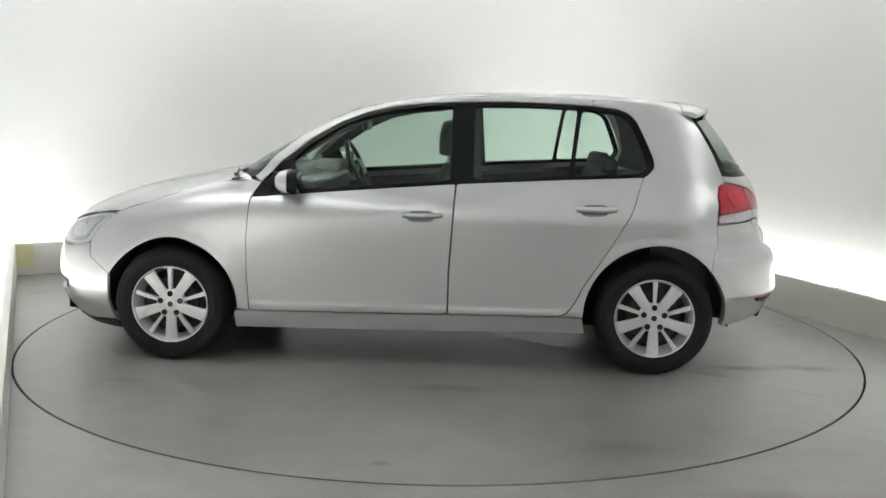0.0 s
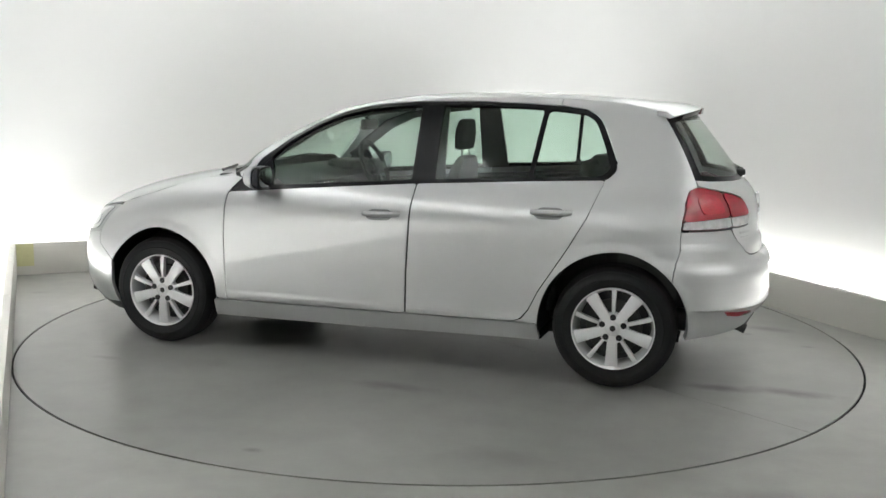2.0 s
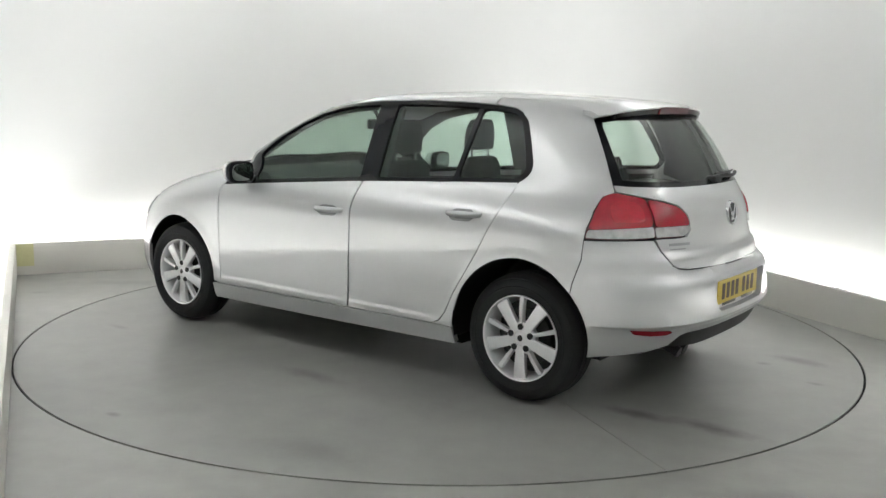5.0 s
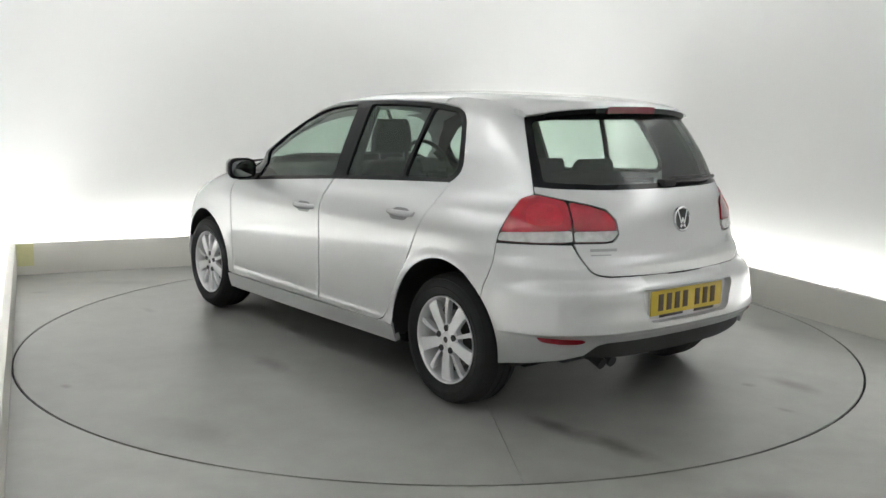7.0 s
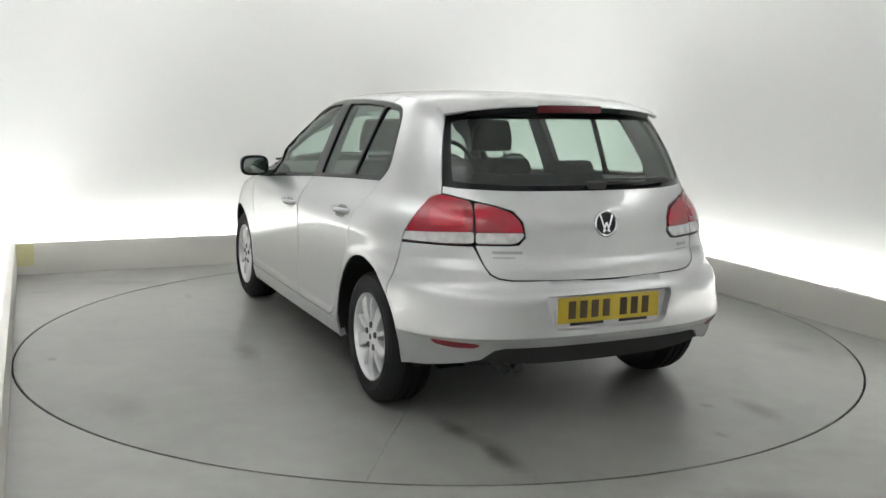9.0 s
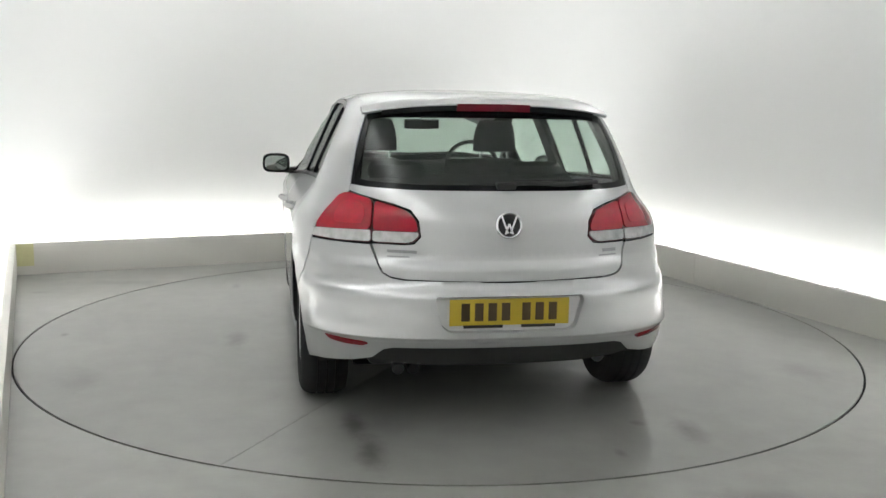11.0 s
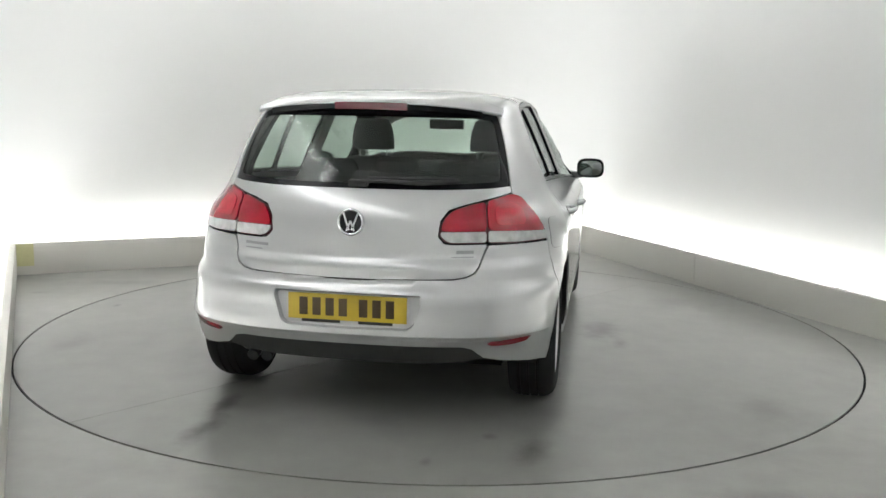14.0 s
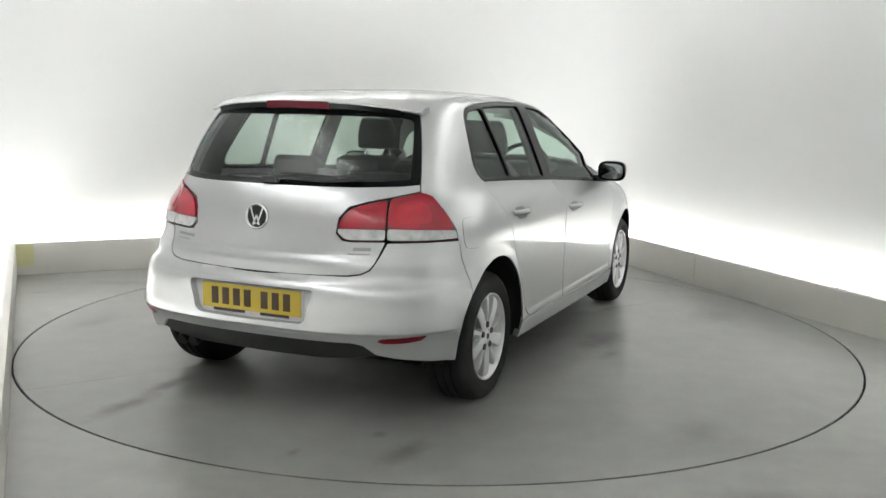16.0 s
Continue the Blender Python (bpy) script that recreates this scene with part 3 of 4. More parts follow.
    sill = [(-0.925, 0.205), (-0.07, 0.212), (0.925, 0.228), (0.908, 0.31), (0.80, 0.311), (0.20, 0.305), (-0.855, 0.296), (-0.93, 0.296)]
    pair("sill", rounded(sill, 0.01), wrap, PAINT, "silver sill panel", step=0.04, thick=0.03)
    # front wing, from the door to the lamp, over the arch
    wing = ([(-0.853, 0.300)] + [(-0.864, 0.50), (-0.862, 0.69), (-0.842, 0.902), (-0.80, 0.975), (-0.86, 0.985), (-1.05, 0.965), (-1.30, 0.915), (-1.50, 0.858), (-1.66, 0.80)]
            + [(-1.70, 0.72), (-1.73, 0.63), (-1.72, 0.55), (-1.625, 0.47)] + [p for p in arch_f if p[0] > -1.62 and p[1] > 0.3])
    pair("front_wing", wing, wrap, PAINT, "silver front wing", step=0.035)
    lamp = rounded([(-1.735, 0.625), (-1.70, 0.73), (-1.675, 0.790), (-1.80, 0.775), (-1.98, 0.715), (-2.16, 0.665), (-2.19, 0.635), (-2.05, 0.60), (-1.85, 0.592)], 0.03)
    hl = pair("headlight", lamp, wrap, LAMPGREY, "headlamp with clear cover", step=0.03, thick=0.03, lift=-0.004)
    inner = rounded([(-1.765, 0.635), (-1.735, 0.73), (-1.715, 0.768), (-1.81, 0.755), (-1.98, 0.695), (-2.12, 0.658), (-2.05, 0.625), (-1.86, 0.61)], 0.03)
    sub_pair(hl, "lens", inner, wrap, HEADLENS, "bright headlamp reflector under a clear lens", step=0.03, thick=0.006, lift=0.003)
    bowl = [(-1.83 + 0.05 * math.cos(2 * math.pi * k / 16), 0.680 + 0.036 * math.sin(2 * math.pi * k / 16)) for k in range(16)]
    sub_pair(hl, "lamp_bowl", bowl, wrap, CHROME, "bright round reflector bowl", step=0.03, thick=0.004, lift=0.006)
    # nose
    bump = [(-1.635, 0.20), (-1.629, 0.466), (-1.7235, 0.548), (-1.7345, 0.622), (-1.86, 0.588), (-2.06, 0.593), (-2.20, 0.628), (NMID, 0.60), (NMID, 0.17), (-2.1, 0.165), (-1.8, 0.17)]
    me = panel("front_bumper", [*bump[:8], *[(2 * NMID - a, b) for a, b in reversed(bump[:7])], *[(2 * NMID - a, b) for a, b in reversed(bump[9:])], *bump[8:]], wrap, material=PAINT, step=0.05, thick=0.02,
               holes=(rounded([(-1.86, 0.33), (-1.84, 0.40), (-2.04, 0.42), (-2.08, 0.32)], 0.02), rounded([(2 * NMID + 1.86, 0.33), (2 * NMID + 2.08, 0.32), (2 * NMID + 2.04, 0.42), (2 * NMID + 1.84, 0.40)], 0.02)))
    fb = part("front_bumper", me, None, car, "silver front bumper")
    for sgn in (0, 1):
        me = panel("vent", [(-1.83, 0.31), (-1.81, 0.42), (-2.06, 0.44), (-2.11, 0.30)], wrap, material=ROUGHBLACK, thick=0.01, lift=-0.022)
        part("vent", mirrored(me, "vent") if sgn else me, None, fb, "black bumper vent")
    lip = [(-1.640, 0.150), (-1.638, 0.215), (-1.8, 0.188), (-2.1, 0.182), (NMID, 0.186)]
    me = panel("front_lip", [*lip, *[(2 * NMID - a, b) for a, b in reversed(lip[:4])], (NMID, 0.145)], wrap, material=ROUGHBLACK, step=0.06, thick=0.02, lift=0.003)
    part("front_lip", me, None, fb, "black lower bumper lip")
    grille = [(-2.205, 0.632), (-2.20, 0.655), (NMID, 0.675)]
    me = panel("grille", [*grille, *[(2 * NMID - a, b) for a, b in reversed(grille[:2])], (NMID, 0.604)], wrap, material=ROUGHBLACK, thick=0.02, lift=-0.008)
    part("grille", me, None, car, "black front grille")
    # bonnet, between the wings
    rim = [wrap(x, z) for x, z in ((-0.86, 0.9855), (-1.05, 0.9655), (-1.30, 0.9155), (-1.50, 0.8585), (-1.66, 0.8005), (-1.80, 0.778), (-1.98, 0.718), (-2.16, 0.668))]
    half = [(p.x, p.y + 0.002) for p in rim]
    nose_x = half[-1][0]
    outline = half + [(nose_x - 0.03, -0.25), (nose_x - 0.04, 0.0)] + [(nose_x - 0.03, 0.25)] + [(x, -y) for x, y in reversed(half)] + [(-0.99, 0.5), (-1.03, 0.0), (-0.99, -0.5)]
    part("bonnet", panel("bonnet", outline, top, material=PAINT, step=0.06, thick=0.01), None, car, "silver bonnet")
    scut = [(-1.02, 0.0), (-0.98, 0.5), (-0.86, 0.74), (-0.80, 0.72), (-0.90, 0.5), (-0.93, 0.0), (-0.90, -0.5), (-0.80, -0.72), (-0.86, -0.74), (-0.98, -0.5)]
    part("scuttle", panel("scuttle", scut, top, material=ROUGHBLACK, step=0.05, thick=0.02, lift=-0.02), None, car, "black scuttle panel below the windscreen")
    # windscreen, roof and rails
    ws = [(-0.69, 1.035), (-0.35, 1.025), (0.35, 1.025), (0.69, 1.035), (0.66, 1.12), (0.61, 1.24), (0.555, 1.36), (0.3, 1.395), (0.0, 1.40), (-0.3, 1.395), (-0.555, 1.36), (-0.61, 1.24), (-0.66, 1.12)]
    part("windscreen", panel("windscreen", ws, screen, material=PANE, step=0.08, thick=0.005, lift=-0.004), None, car, "clear curved windscreen")
    wtop = [(-0.845, 0.908), (-0.79, 0.993), (-0.71, 1.083), (-0.56, 1.203), (-0.40, 1.301), (-0.25, 1.355), (-0.10, 1.389), (0.05, 1.405), (0.20, 1.415), (0.51, 1.421), (0.80, 1.414), (0.95, 1.405)]
    rail = [(-0.805, 0.98), *wtop[2:], (0.95, 1.437), (0.80, 1.442), (0.51, 1.446), (0.20, 1.441), (0.02, 1.432), (-0.14, 1.418), (-0.30, 1.392), (-0.44, 1.338), (-0.60, 1.24), (-0.75, 1.11), (-0.845, 1.00)]
    pair("roof_rail", rail, wrap, PAINT, "silver windscreen pillar and roof rail", step=0.03, thick=0.02)
    rp = [wrap(x, z) for x, z in ((-0.30, 1.392), (-0.14, 1.418), (0.02, 1.432), (0.20, 1.441), (0.51, 1.446), (0.80, 1.442), (0.95, 1.437), (1.15, 1.428), (1.35, 1.412))]
    half = [(p.x, p.y + 0.002) for p in rp]
    outline = [(-0.235, 0.0), (-0.25, -0.3), *half, (1.47, -0.555), (1.51, -0.25), (1.52, 0.0)]
    outline = outline + [(x, -y) for x, y in reversed(outline) if abs(y) > 1e-6]
    part("roof", panel("roof", outline, top, material=PAINT, step=0.07, thick=0.012), None, car, "silver roof panel")
    lin = [(x * 0.96 + 0.03, y * 0.97) for x, y in outline]
    part("headlining", panel("headlining", lin, top, material=LINING, step=0.12, thick=0.01, lift=-0.025), None, car, "light grey headlining")
    # rear side panel with the broad rear pillar
    qp = ([(1.211, 1.041), (1.145, 0.86), (1.055, 0.70), (0.916, 0.48), (0.868, 0.38), (0.832, 0.331), (0.785, 0.3145), (0.911, 0.3145)] + arch_r
          + [(1.60, 0.62), (1.640, 0.72), (1.652, 0.81), (1.664, 0.86), (1.713, 0.94), (1.775, 1.00), (1.845, 1.018), (1.842, 1.06), (1.822, 1.20), (1.798, 1.35), (1.785, 1.385), (1.70, 1.395)]
          + [(1.55, 1.404), (1.35, 1.414), (1.15, 1.428), (0.955, 1.437), (0.955, 1.406)] + rear_edge[::-1])
    rs = pair("rear_side_panel", qp, wrap, PAINT, "silver rear wing and pillar", step=0.035)
    ring = rounded([(1.4768, 0.7668), (1.6232, 0.7668), (1.6232, 0.9032), (1.4768, 0.9032)], 0.045, 6)
    flap = rounded([(1.478, 0.768), (1.622, 0.768), (1.622, 0.902), (1.478, 0.902)], 0.043, 6)
    part("flap_gap", mirrored(panel("flap_gap", ring, wrap, material=BLACK, step=0.02, thick=0.003, lift=0.0008), "flap_gap"), None, rs[1])
    part("fuel_flap", mirrored(panel("fuel_flap", flap, wrap, material=PAINT, step=0.02, thick=0.002, lift=0.002), "fuel_flap"), None, rs[1], "silver fuel flap")
    # -- tail --
    red_out = rounded([(1.671, 0.855), (1.720, 0.937), (1.777, 0.999), (1.85, 1.015), (2.008, 0.989), (2.009, 0.868), (1.85, 0.862)], 0.03, 6)
    clr_out = rounded([(1.661, 0.819), (1.672, 0.853), (1.85, 0.860), (2.009, 0.866), (2.009, 0.819), (1.85, 0.815)], 0.012)
    out_full = rounded([(1.658, 0.815), (1.668, 0.856), (1.718, 0.938), (1.776, 1.002), (1.85, 1.018), (2.010, 0.992), (2.011, 0.815), (1.85, 0.812)], 0.035, 6)
    red_in = rounded([(2.018, 0.986), (2.10, 0.971), (2.168, 0.948), (2.199, 0.907), (2.207, 0.868), (2.018, 0.866)], 0.02)
    clr_in = rounded([(2.018, 0.819), (2.018, 0.863), (2.207, 0.865), (2.207, 0.85), (2.182, 0.825), (2.155, 0.819)], 0.012)
    in_full = rounded([(2.016, 0.990), (2.10, 0.975), (2.17, 0.952), (2.203, 0.91), (2.211, 0.85), (2.185, 0.822), (2.155, 0.816), (2.016, 0.815)], 0.02)
    tl = pair("tail_light", out_full, wrap, LAMPBED, "outer tail lamp, red above clear", step=0.02, thick=0.02, lift=-0.004)
    sub_pair(tl, "red_lens", red_out, wrap, RED, "red lens", step=0.02, thick=0.008, lift=0.006)
    sub_pair(tl, "clear_lens", clr_out, wrap, CLEARLENS, "clear reversing lens", step=0.02, thick=0.008, lift=0.006)
    core = rounded([(1.80, 0.885), (1.80, 0.955), (1.87, 0.985), (1.97, 0.968), (1.975, 0.888)], 0.035, 6)
    sub_pair(tl, "lamp_core", core, wrap, REDCORE, "brighter red reflector field", step=0.02, thick=0.004, lift=0.0085)
    # tailgate metal, below the glass
    gate_half = [(MID, 1.037), (2.2, 1.037), (1.95, 1.042), (1.85, 1.048), (1.852, 1.022), (2.012, 0.997), (2.105, 0.980), (2.178, 0.958), (2.210, 0.912), (2.217, 0.845), (2.190, 0.815), (2.155, 0.810), (2.016, 0.810),
                 (2.028, 0.78), (2.054, 0.72), (2.072, 0.695), (2.10, 0.680), (2.15, 0.672), (MID, 0.664)]
    tailgate = part("tailgate", panel("tailgate", both_sides(gate_half), wrap, material=PAINT, step=0.04, thick=0.015), None, car, "silver tailgate")
    for sgn in (0, 1):
        me = panel("tail_light", in_full, wrap, material=LAMPBED, step=0.02, thick=0.02, lift=-0.004)
        il = part("tail_light", mirrored(me, "tail_light") if sgn else me, None, tailgate, "inner tail lamp, red above clear")
        for nm, po, ma in (("red_lens", red_in, RED), ("clear_lens", clr_in, CLEARLENS)):
            me = panel(nm, po, wrap, material=ma, step=0.02, thick=0.008, lift=0.006)
            # a lamp on the tailgate is one level deeper, so its lenses belong to the tailgate
            part(nm, mirrored(me, nm) if sgn else me, None, tailgate)
    # rear screen
    frame_half = [(MID, 1.039), (2.2, 1.039), (1.95, 1.044), (1.848, 1.050), (1.826, 1.20), (1.803, 1.345), (1.83, 1.362), (2.0, 1.372), (MID, 1.378)]
    hole = both_sides([(MID, 1.062), (2.2, 1.062), (1.98, 1.068), (1.905, 1.075), (1.885, 1.20), (1.868, 1.325), (1.90, 1.338), (2.05, 1.348), (MID, 1.353)])
    part("rear_screen_border", panel("rear_screen_border", both_sides(frame_half), wrap, material=GLOSSBLACK, step=0.04, thick=0.012, lift=-0.004, holes=(hole,)), None, tailgate, "black rear screen border")
    part("rear_screen", panel("rear_screen", hole, wrap, material=DARKPANE, step=0.06, thick=0.004, lift=-0.006), None, tailgate, "dusty tinted rear screen")
    # bumper
    b_half = ([(MID, 0.658), (2.14, 0.666), (2.096, 0.674), (2.064, 0.692), (2.047, 0.7195), (2.018, 0.78), (2.004, 0.805), (1.85, 0.806), (1.655, 0.806), (1.645, 0.72), (1.606, 0.62)]
              + arch_b + [(1.70, 0.282), (1.80, 0.292), (1.95, 0.315), (2.03, 0.335), (2.075, 0.378), (2.11, 0.388), (MID, 0.386)])
    recess = rounded(both_sides([(MID, 0.612), (MID - 0.318, 0.610), (MID - 0.322, 0.585), (MID - 0.290, 0.482), (MID - 0.262, 0.462), (MID, 0.458)]), 0.01)
    rb = part("rear_bumper", panel("rear_bumper", both_sides(b_half), wrap, material=PAINT, step=0.035, thick=0.036, holes=(recess,)), None, car, "silver rear bumper")
    rec2 = both_sides([(MID, 0.625), (MID - 0.335, 0.622), (MID - 0.30, 0.46), (MID, 0.447)])
    part("plate_recess", panel("plate_recess", rec2, wrap, material=PLATEWHITE, step=0.06, thick=0.008, lift=-0.034), None, rb)
    d_half = [(MID, 0.390), (2.10, 0.392), (2.065, 0.382), (2.02, 0.340), (2.03, 0.32), (2.10, 0.305), (2.25, 0.292), (MID, 0.288)]
    part("diffuser", panel("diffuser", both_sides(d_half), wrap, material=ROUGHBLACK, step=0.05, thick=0.02, lift=-0.014), None, rb, "black grained lower bumper")
    refl = rounded([(1.838, 0.423), (2.005, 0.412), (2.022, 0.404), (2.0, 0.392), (1.93, 0.392), (1.862, 0.402)], 0.008)
    for sgn in (0, 1):
        me = panel("reflector", refl, wrap, material=REFLECTOR, step=0.03, thick=0.01, lift=0.004)
        part("reflector", mirrored(me, "reflector") if sgn else me, None, rb, "red bumper reflector")
    return car, fd, rd, rb, tailgate


car, front_doors, rear_doors, rear_bumper, tailgate = build_car()


# -- wheels --
def wheel_at(x, y, side):
    """side -1: left of the car, with its face to -y; 1: right."""
    z0, r = 0.311, 0.311
    root = part("wheel", bm_mesh("wheel", revolve_bm([(0.202, 0.03), (0.208, 0.015), (0.208, 0.0), (0.200, 0.012), (0.188, 0.04), (0.18, 0.17), (0.202, 0.20), (0.208, 0.20)], 48), ALLOY, True), None, car, "silver alloy wheel")
    tyre = [(0.204, 0.014), (0.211, 0.004), (0.213, 0.000), (0.216, 0.001), (0.232, -0.007), (0.246, -0.010), (0.248, -0.012), (0.251, -0.012), (0.253, -0.010), (0.268, -0.008), (0.284, 0.000), (0.286, 0.003), (0.289, 0.003), (0.301, 0.020), (0.308, 0.04), (r, 0.062), (0.303, 0.066), (0.303, 0.072), (r, 0.076), (r, 0.103), (0.303, 0.107), (0.303, 0.113),
            (r, 0.117), (r, 0.144), (0.303, 0.148), (0.303, 0.154), (r, 0.158), (0.303, 0.18), (0.288, 0.205), (0.25, 0.212), (0.206, 0.20)]
    part("tyre", bm_mesh("tyre", revolve_bm(tyre, 72), RUBBER, True, 30), None, root, "black rubber tyre")
    # spokes: five broad, five narrow
    bm = bmesh.new()
    for k in range(10):
        broad = k % 2 == 0
        a = radians(-90 + 36 * k)
        w0, w1 = (0.024, 0.0315) if broad else (0.008, 0.0115)
        r0 = 0.045 if broad else 0.074
        d, n = Vector((math.cos(a), 0, math.sin(a))), Vector((-math.sin(a), 0, math.cos(a)))
        prof = [(r0, w0, 0.012), (0.12, (w0 + w1) / 2, 0.008), (0.17, w1, 0.010), (0.200, w1 * 1.12, 0.016)]
        rows = []
        for q, w, h in prof:
            rows.append([bm.verts.new(d * q + n * (w * s) + Vector((0, h + dy, 0))) for s, dy in ((-1, 0.0035), (-0.8, 0), (0.8, 0), (1, 0.0035), (0.9, 0.03), (-0.9, 0.03))])
        for u, v in zip(rows, rows[1:]):
            for i in range(6):
                bm.faces.new((u[i], u[(i + 1) % 6], v[(i + 1) % 6], v[i]))
        bm.faces.new(rows[0]), bm.faces.new(rows[-1])
    revolve_bm([(0.036, 0.012), (0.066, 0.012), (0.078, 0.020), (0.078, 0.05), (0.036, 0.05)], 40, bm=bm, closed=True)
    revolve_bm([(0.197, 0.012), (0.2025, 0.0), (0.208, -0.001), (0.208, 0.02), (0.194, 0.03)], 56, bm=bm, closed=True)
    part("rim", bm_mesh("rim", bm, ALLOY, True, 30), None, root, "ten-spoke silver alloy rim, broad and narrow spokes in turn")
    part("hub_cap", bm_mesh("hub_cap", revolve_bm([(0.0005, 0.008), (0.020, 0.009), (0.027, 0.011), (0.036, 0.0155)], 32), ALLOY, True), None, root, "silver hub cap")
    part("cap_disc", bm_mesh("cap_disc", revolve_bm([(0.0005, 0.0065), (0.013, 0.0065), (0.016, 0.010)], 24), STEEL, True), None, root)
    # black discs: the dark of the sunk bolt holes as colour
    for k in range(5):
        a = radians(90 + 72 * k)
        bm = revolve_bm([(0.0005, 0.0115), (0.0135, 0.0115), (0.0155, 0.0095), (0.0155, 0.03)], 14)
        bmesh.ops.translate(bm, vec=(0.056 * math.cos(a), -0.001, 0.056 * math.sin(a)), verts=bm.verts)
        part("bolt_hole_disc", bm, BLACK, root)
    part("brake_disc", bm_mesh("brake_disc", revolve_bm([(0.05, 0.062), (0.138, 0.062), (0.14, 0.066), (0.14, 0.088), (0.05, 0.088)], 40, closed=True), STEEL, True), None, root, "grey steel brake disc")
    part("brake_shield", bm_mesh("brake_shield", revolve_bm([(0.0005, 0.10), (0.178, 0.10), (0.178, 0.12), (0.0005, 0.12)], 40), BLACK, True), None, root)
    root.matrix_basis = Matrix.Translation((x, y, z0)) @ (Matrix.Rotation(math.pi, 4, "Z") if side > 0 else Matrix.Identity(4))
    return root


for wx in (-1.289, 1.289):
    wheel_at(wx, -0.848, -1)
    wheel_at(wx, 0.848, 1)


def liner(x, z, r, sgn):
    bm = bmesh.new()
    rows = []
    for yy in (0.875, 0.80, 0.52):
        rows.append([bm.verts.new((x + r * math.cos(radians(a)), sgn * min(yy, abs(cast((x + r * math.cos(radians(a)), 0, z + r * math.sin(radians(a))), (0, -1, 0)).y) - 0.003), z + r * math.sin(radians(a)))) for a in range(-8, 189, 7)])
    for a, b in zip(rows, rows[1:]):
        for i in range(len(a) - 1):
            bm.faces.new((a[i], a[i + 1], b[i + 1], b[i]))
    bm.faces.new(rows[-1])
    bmesh.ops.solidify(bm, geom=list(bm.faces), thickness=-0.004)
    part("arch_liner", bm, ROUGHBLACK, car, "black wheel arch liner")


for sgn in (-1, 1):
    liner(-1.285, 0.31, 0.372, sgn)
    liner(1.300, 0.315, 0.386, sgn)


# -- underside and cabin --
def build_cabin():
    part("underbody", prism_bm([(-1.98, -0.55), (-1.70, -0.70), (-1.66, -0.62), (-0.92, -0.62), (-0.90, -0.80), (0.92, -0.80), (0.93, -0.62), (1.60, -0.62),
                                (1.60, 0.62), (0.93, 0.62), (0.92, 0.80), (-0.90, 0.80), (-0.92, 0.62), (-1.66, 0.62), (-1.70, 0.70), (-1.98, 0.55)],
                               lambda a, b: (a, b, 0.215), (0, 0, 0.05)), GAP, car, "black underbody", smooth=False)
    part("axle_beam", tube_bm([(1.289, -0.70, 0.28), (1.20, -0.55, 0.26), (1.15, 0, 0.25), (1.20, 0.55, 0.26), (1.289, 0.70, 0.28)], 0.035), BLACK, car)
    part("front_axle", tube_bm([(-1.289, -0.72, 0.29), (-1.25, -0.4, 0.24), (-1.25, 0.4, 0.24), (-1.289, 0.72, 0.29)], 0.03), BLACK, car)
    part("bulkhead", box_bm((-1.0, -0.72, 0.25), (-0.92, 0.72, 0.95), 0.01), BLACK, car)
    # exhaust
    ex = part("exhaust", box_bm((1.45, -0.58, 0.26), (1.80, -0.22, 0.38), 0.05, 4), BLACK, car, "dark silencer with twin tailpipes")
    for yy in (-0.46, -0.395):
        bm = tube_bm([(1.78, yy, 0.31), (1.86, yy, 0.305), (1.925, yy, 0.280)], 0.026, 14)
        part("tailpipe", bm, BLACK, ex, "dull steel tailpipe")
    # door cards and pillar trims
    card = [(-0.80, 0.30), (-0.80, 0.895), (0.22, 0.975), (1.20, 1.03), (1.10, 0.80), (0.88, 0.45), (0.80, 0.30)]
    me = panel("door_card", card, wrap, material=CABIN, step=0.10, thick=0.04, lift=-0.05)
    for own, flip in ((front_doors[0], 0), (front_doors[1], 1)):
        part("door_card", mirrored(me, "door_card") if flip else me, None, own, "dark grey inner door lining")
    post = [(0.19, 1.0), (0.37, 1.01), (0.345, 1.40), (0.205, 1.40)]
    trim = [(1.26, 1.03), (1.45, 0.99), (1.80, 0.99), (1.80, 1.06), (1.785, 1.20), (1.77, 1.37), (1.20, 1.385), (1.24, 1.30), (1.285, 1.13)]
    for nm, po, ma in (("post_trim", post, CABIN), ("pillar_lining", trim, CABIN)):
        me = panel(nm, po, wrap, material=ma, step=0.06, thick=0.02, lift=-0.03)
        for flip in (0, 1):
            part(nm, mirrored(me, nm) if flip else me, None, car, "dark grey inner pillar lining")
    apost = [(-0.74, 1.03), (-0.60, 1.14), (-0.42, 1.265), (-0.26, 1.335), (-0.10, 1.365), (0.15, 1.385), (0.15, 1.42), (-0.12, 1.40), (-0.28, 1.372), (-0.44, 1.31), (-0.62, 1.19), (-0.77, 1.06)]
    me = panel("post_lining", apost, wrap, material=CABIN, step=0.04, thick=0.012, lift=-0.03)
    for flip in (0, 1):
        part("post_lining", mirrored(me, "post_lining") if flip else me, None, car)
    part("load_wall", prism_bm([(1.28, 0.45), (1.58, 0.45), (1.56, 0.96), (1.28, 0.99)], lambda a, b: (a, -0.68, b), (0, 0.01, 0)), CABIN, car)
    part("load_wall", prism_bm([(1.28, 0.45), (1.58, 0.45), (1.56, 0.96), (1.28, 0.99)], lambda a, b: (a, 0.67, b), (0, 0.01, 0)), CABIN, car)
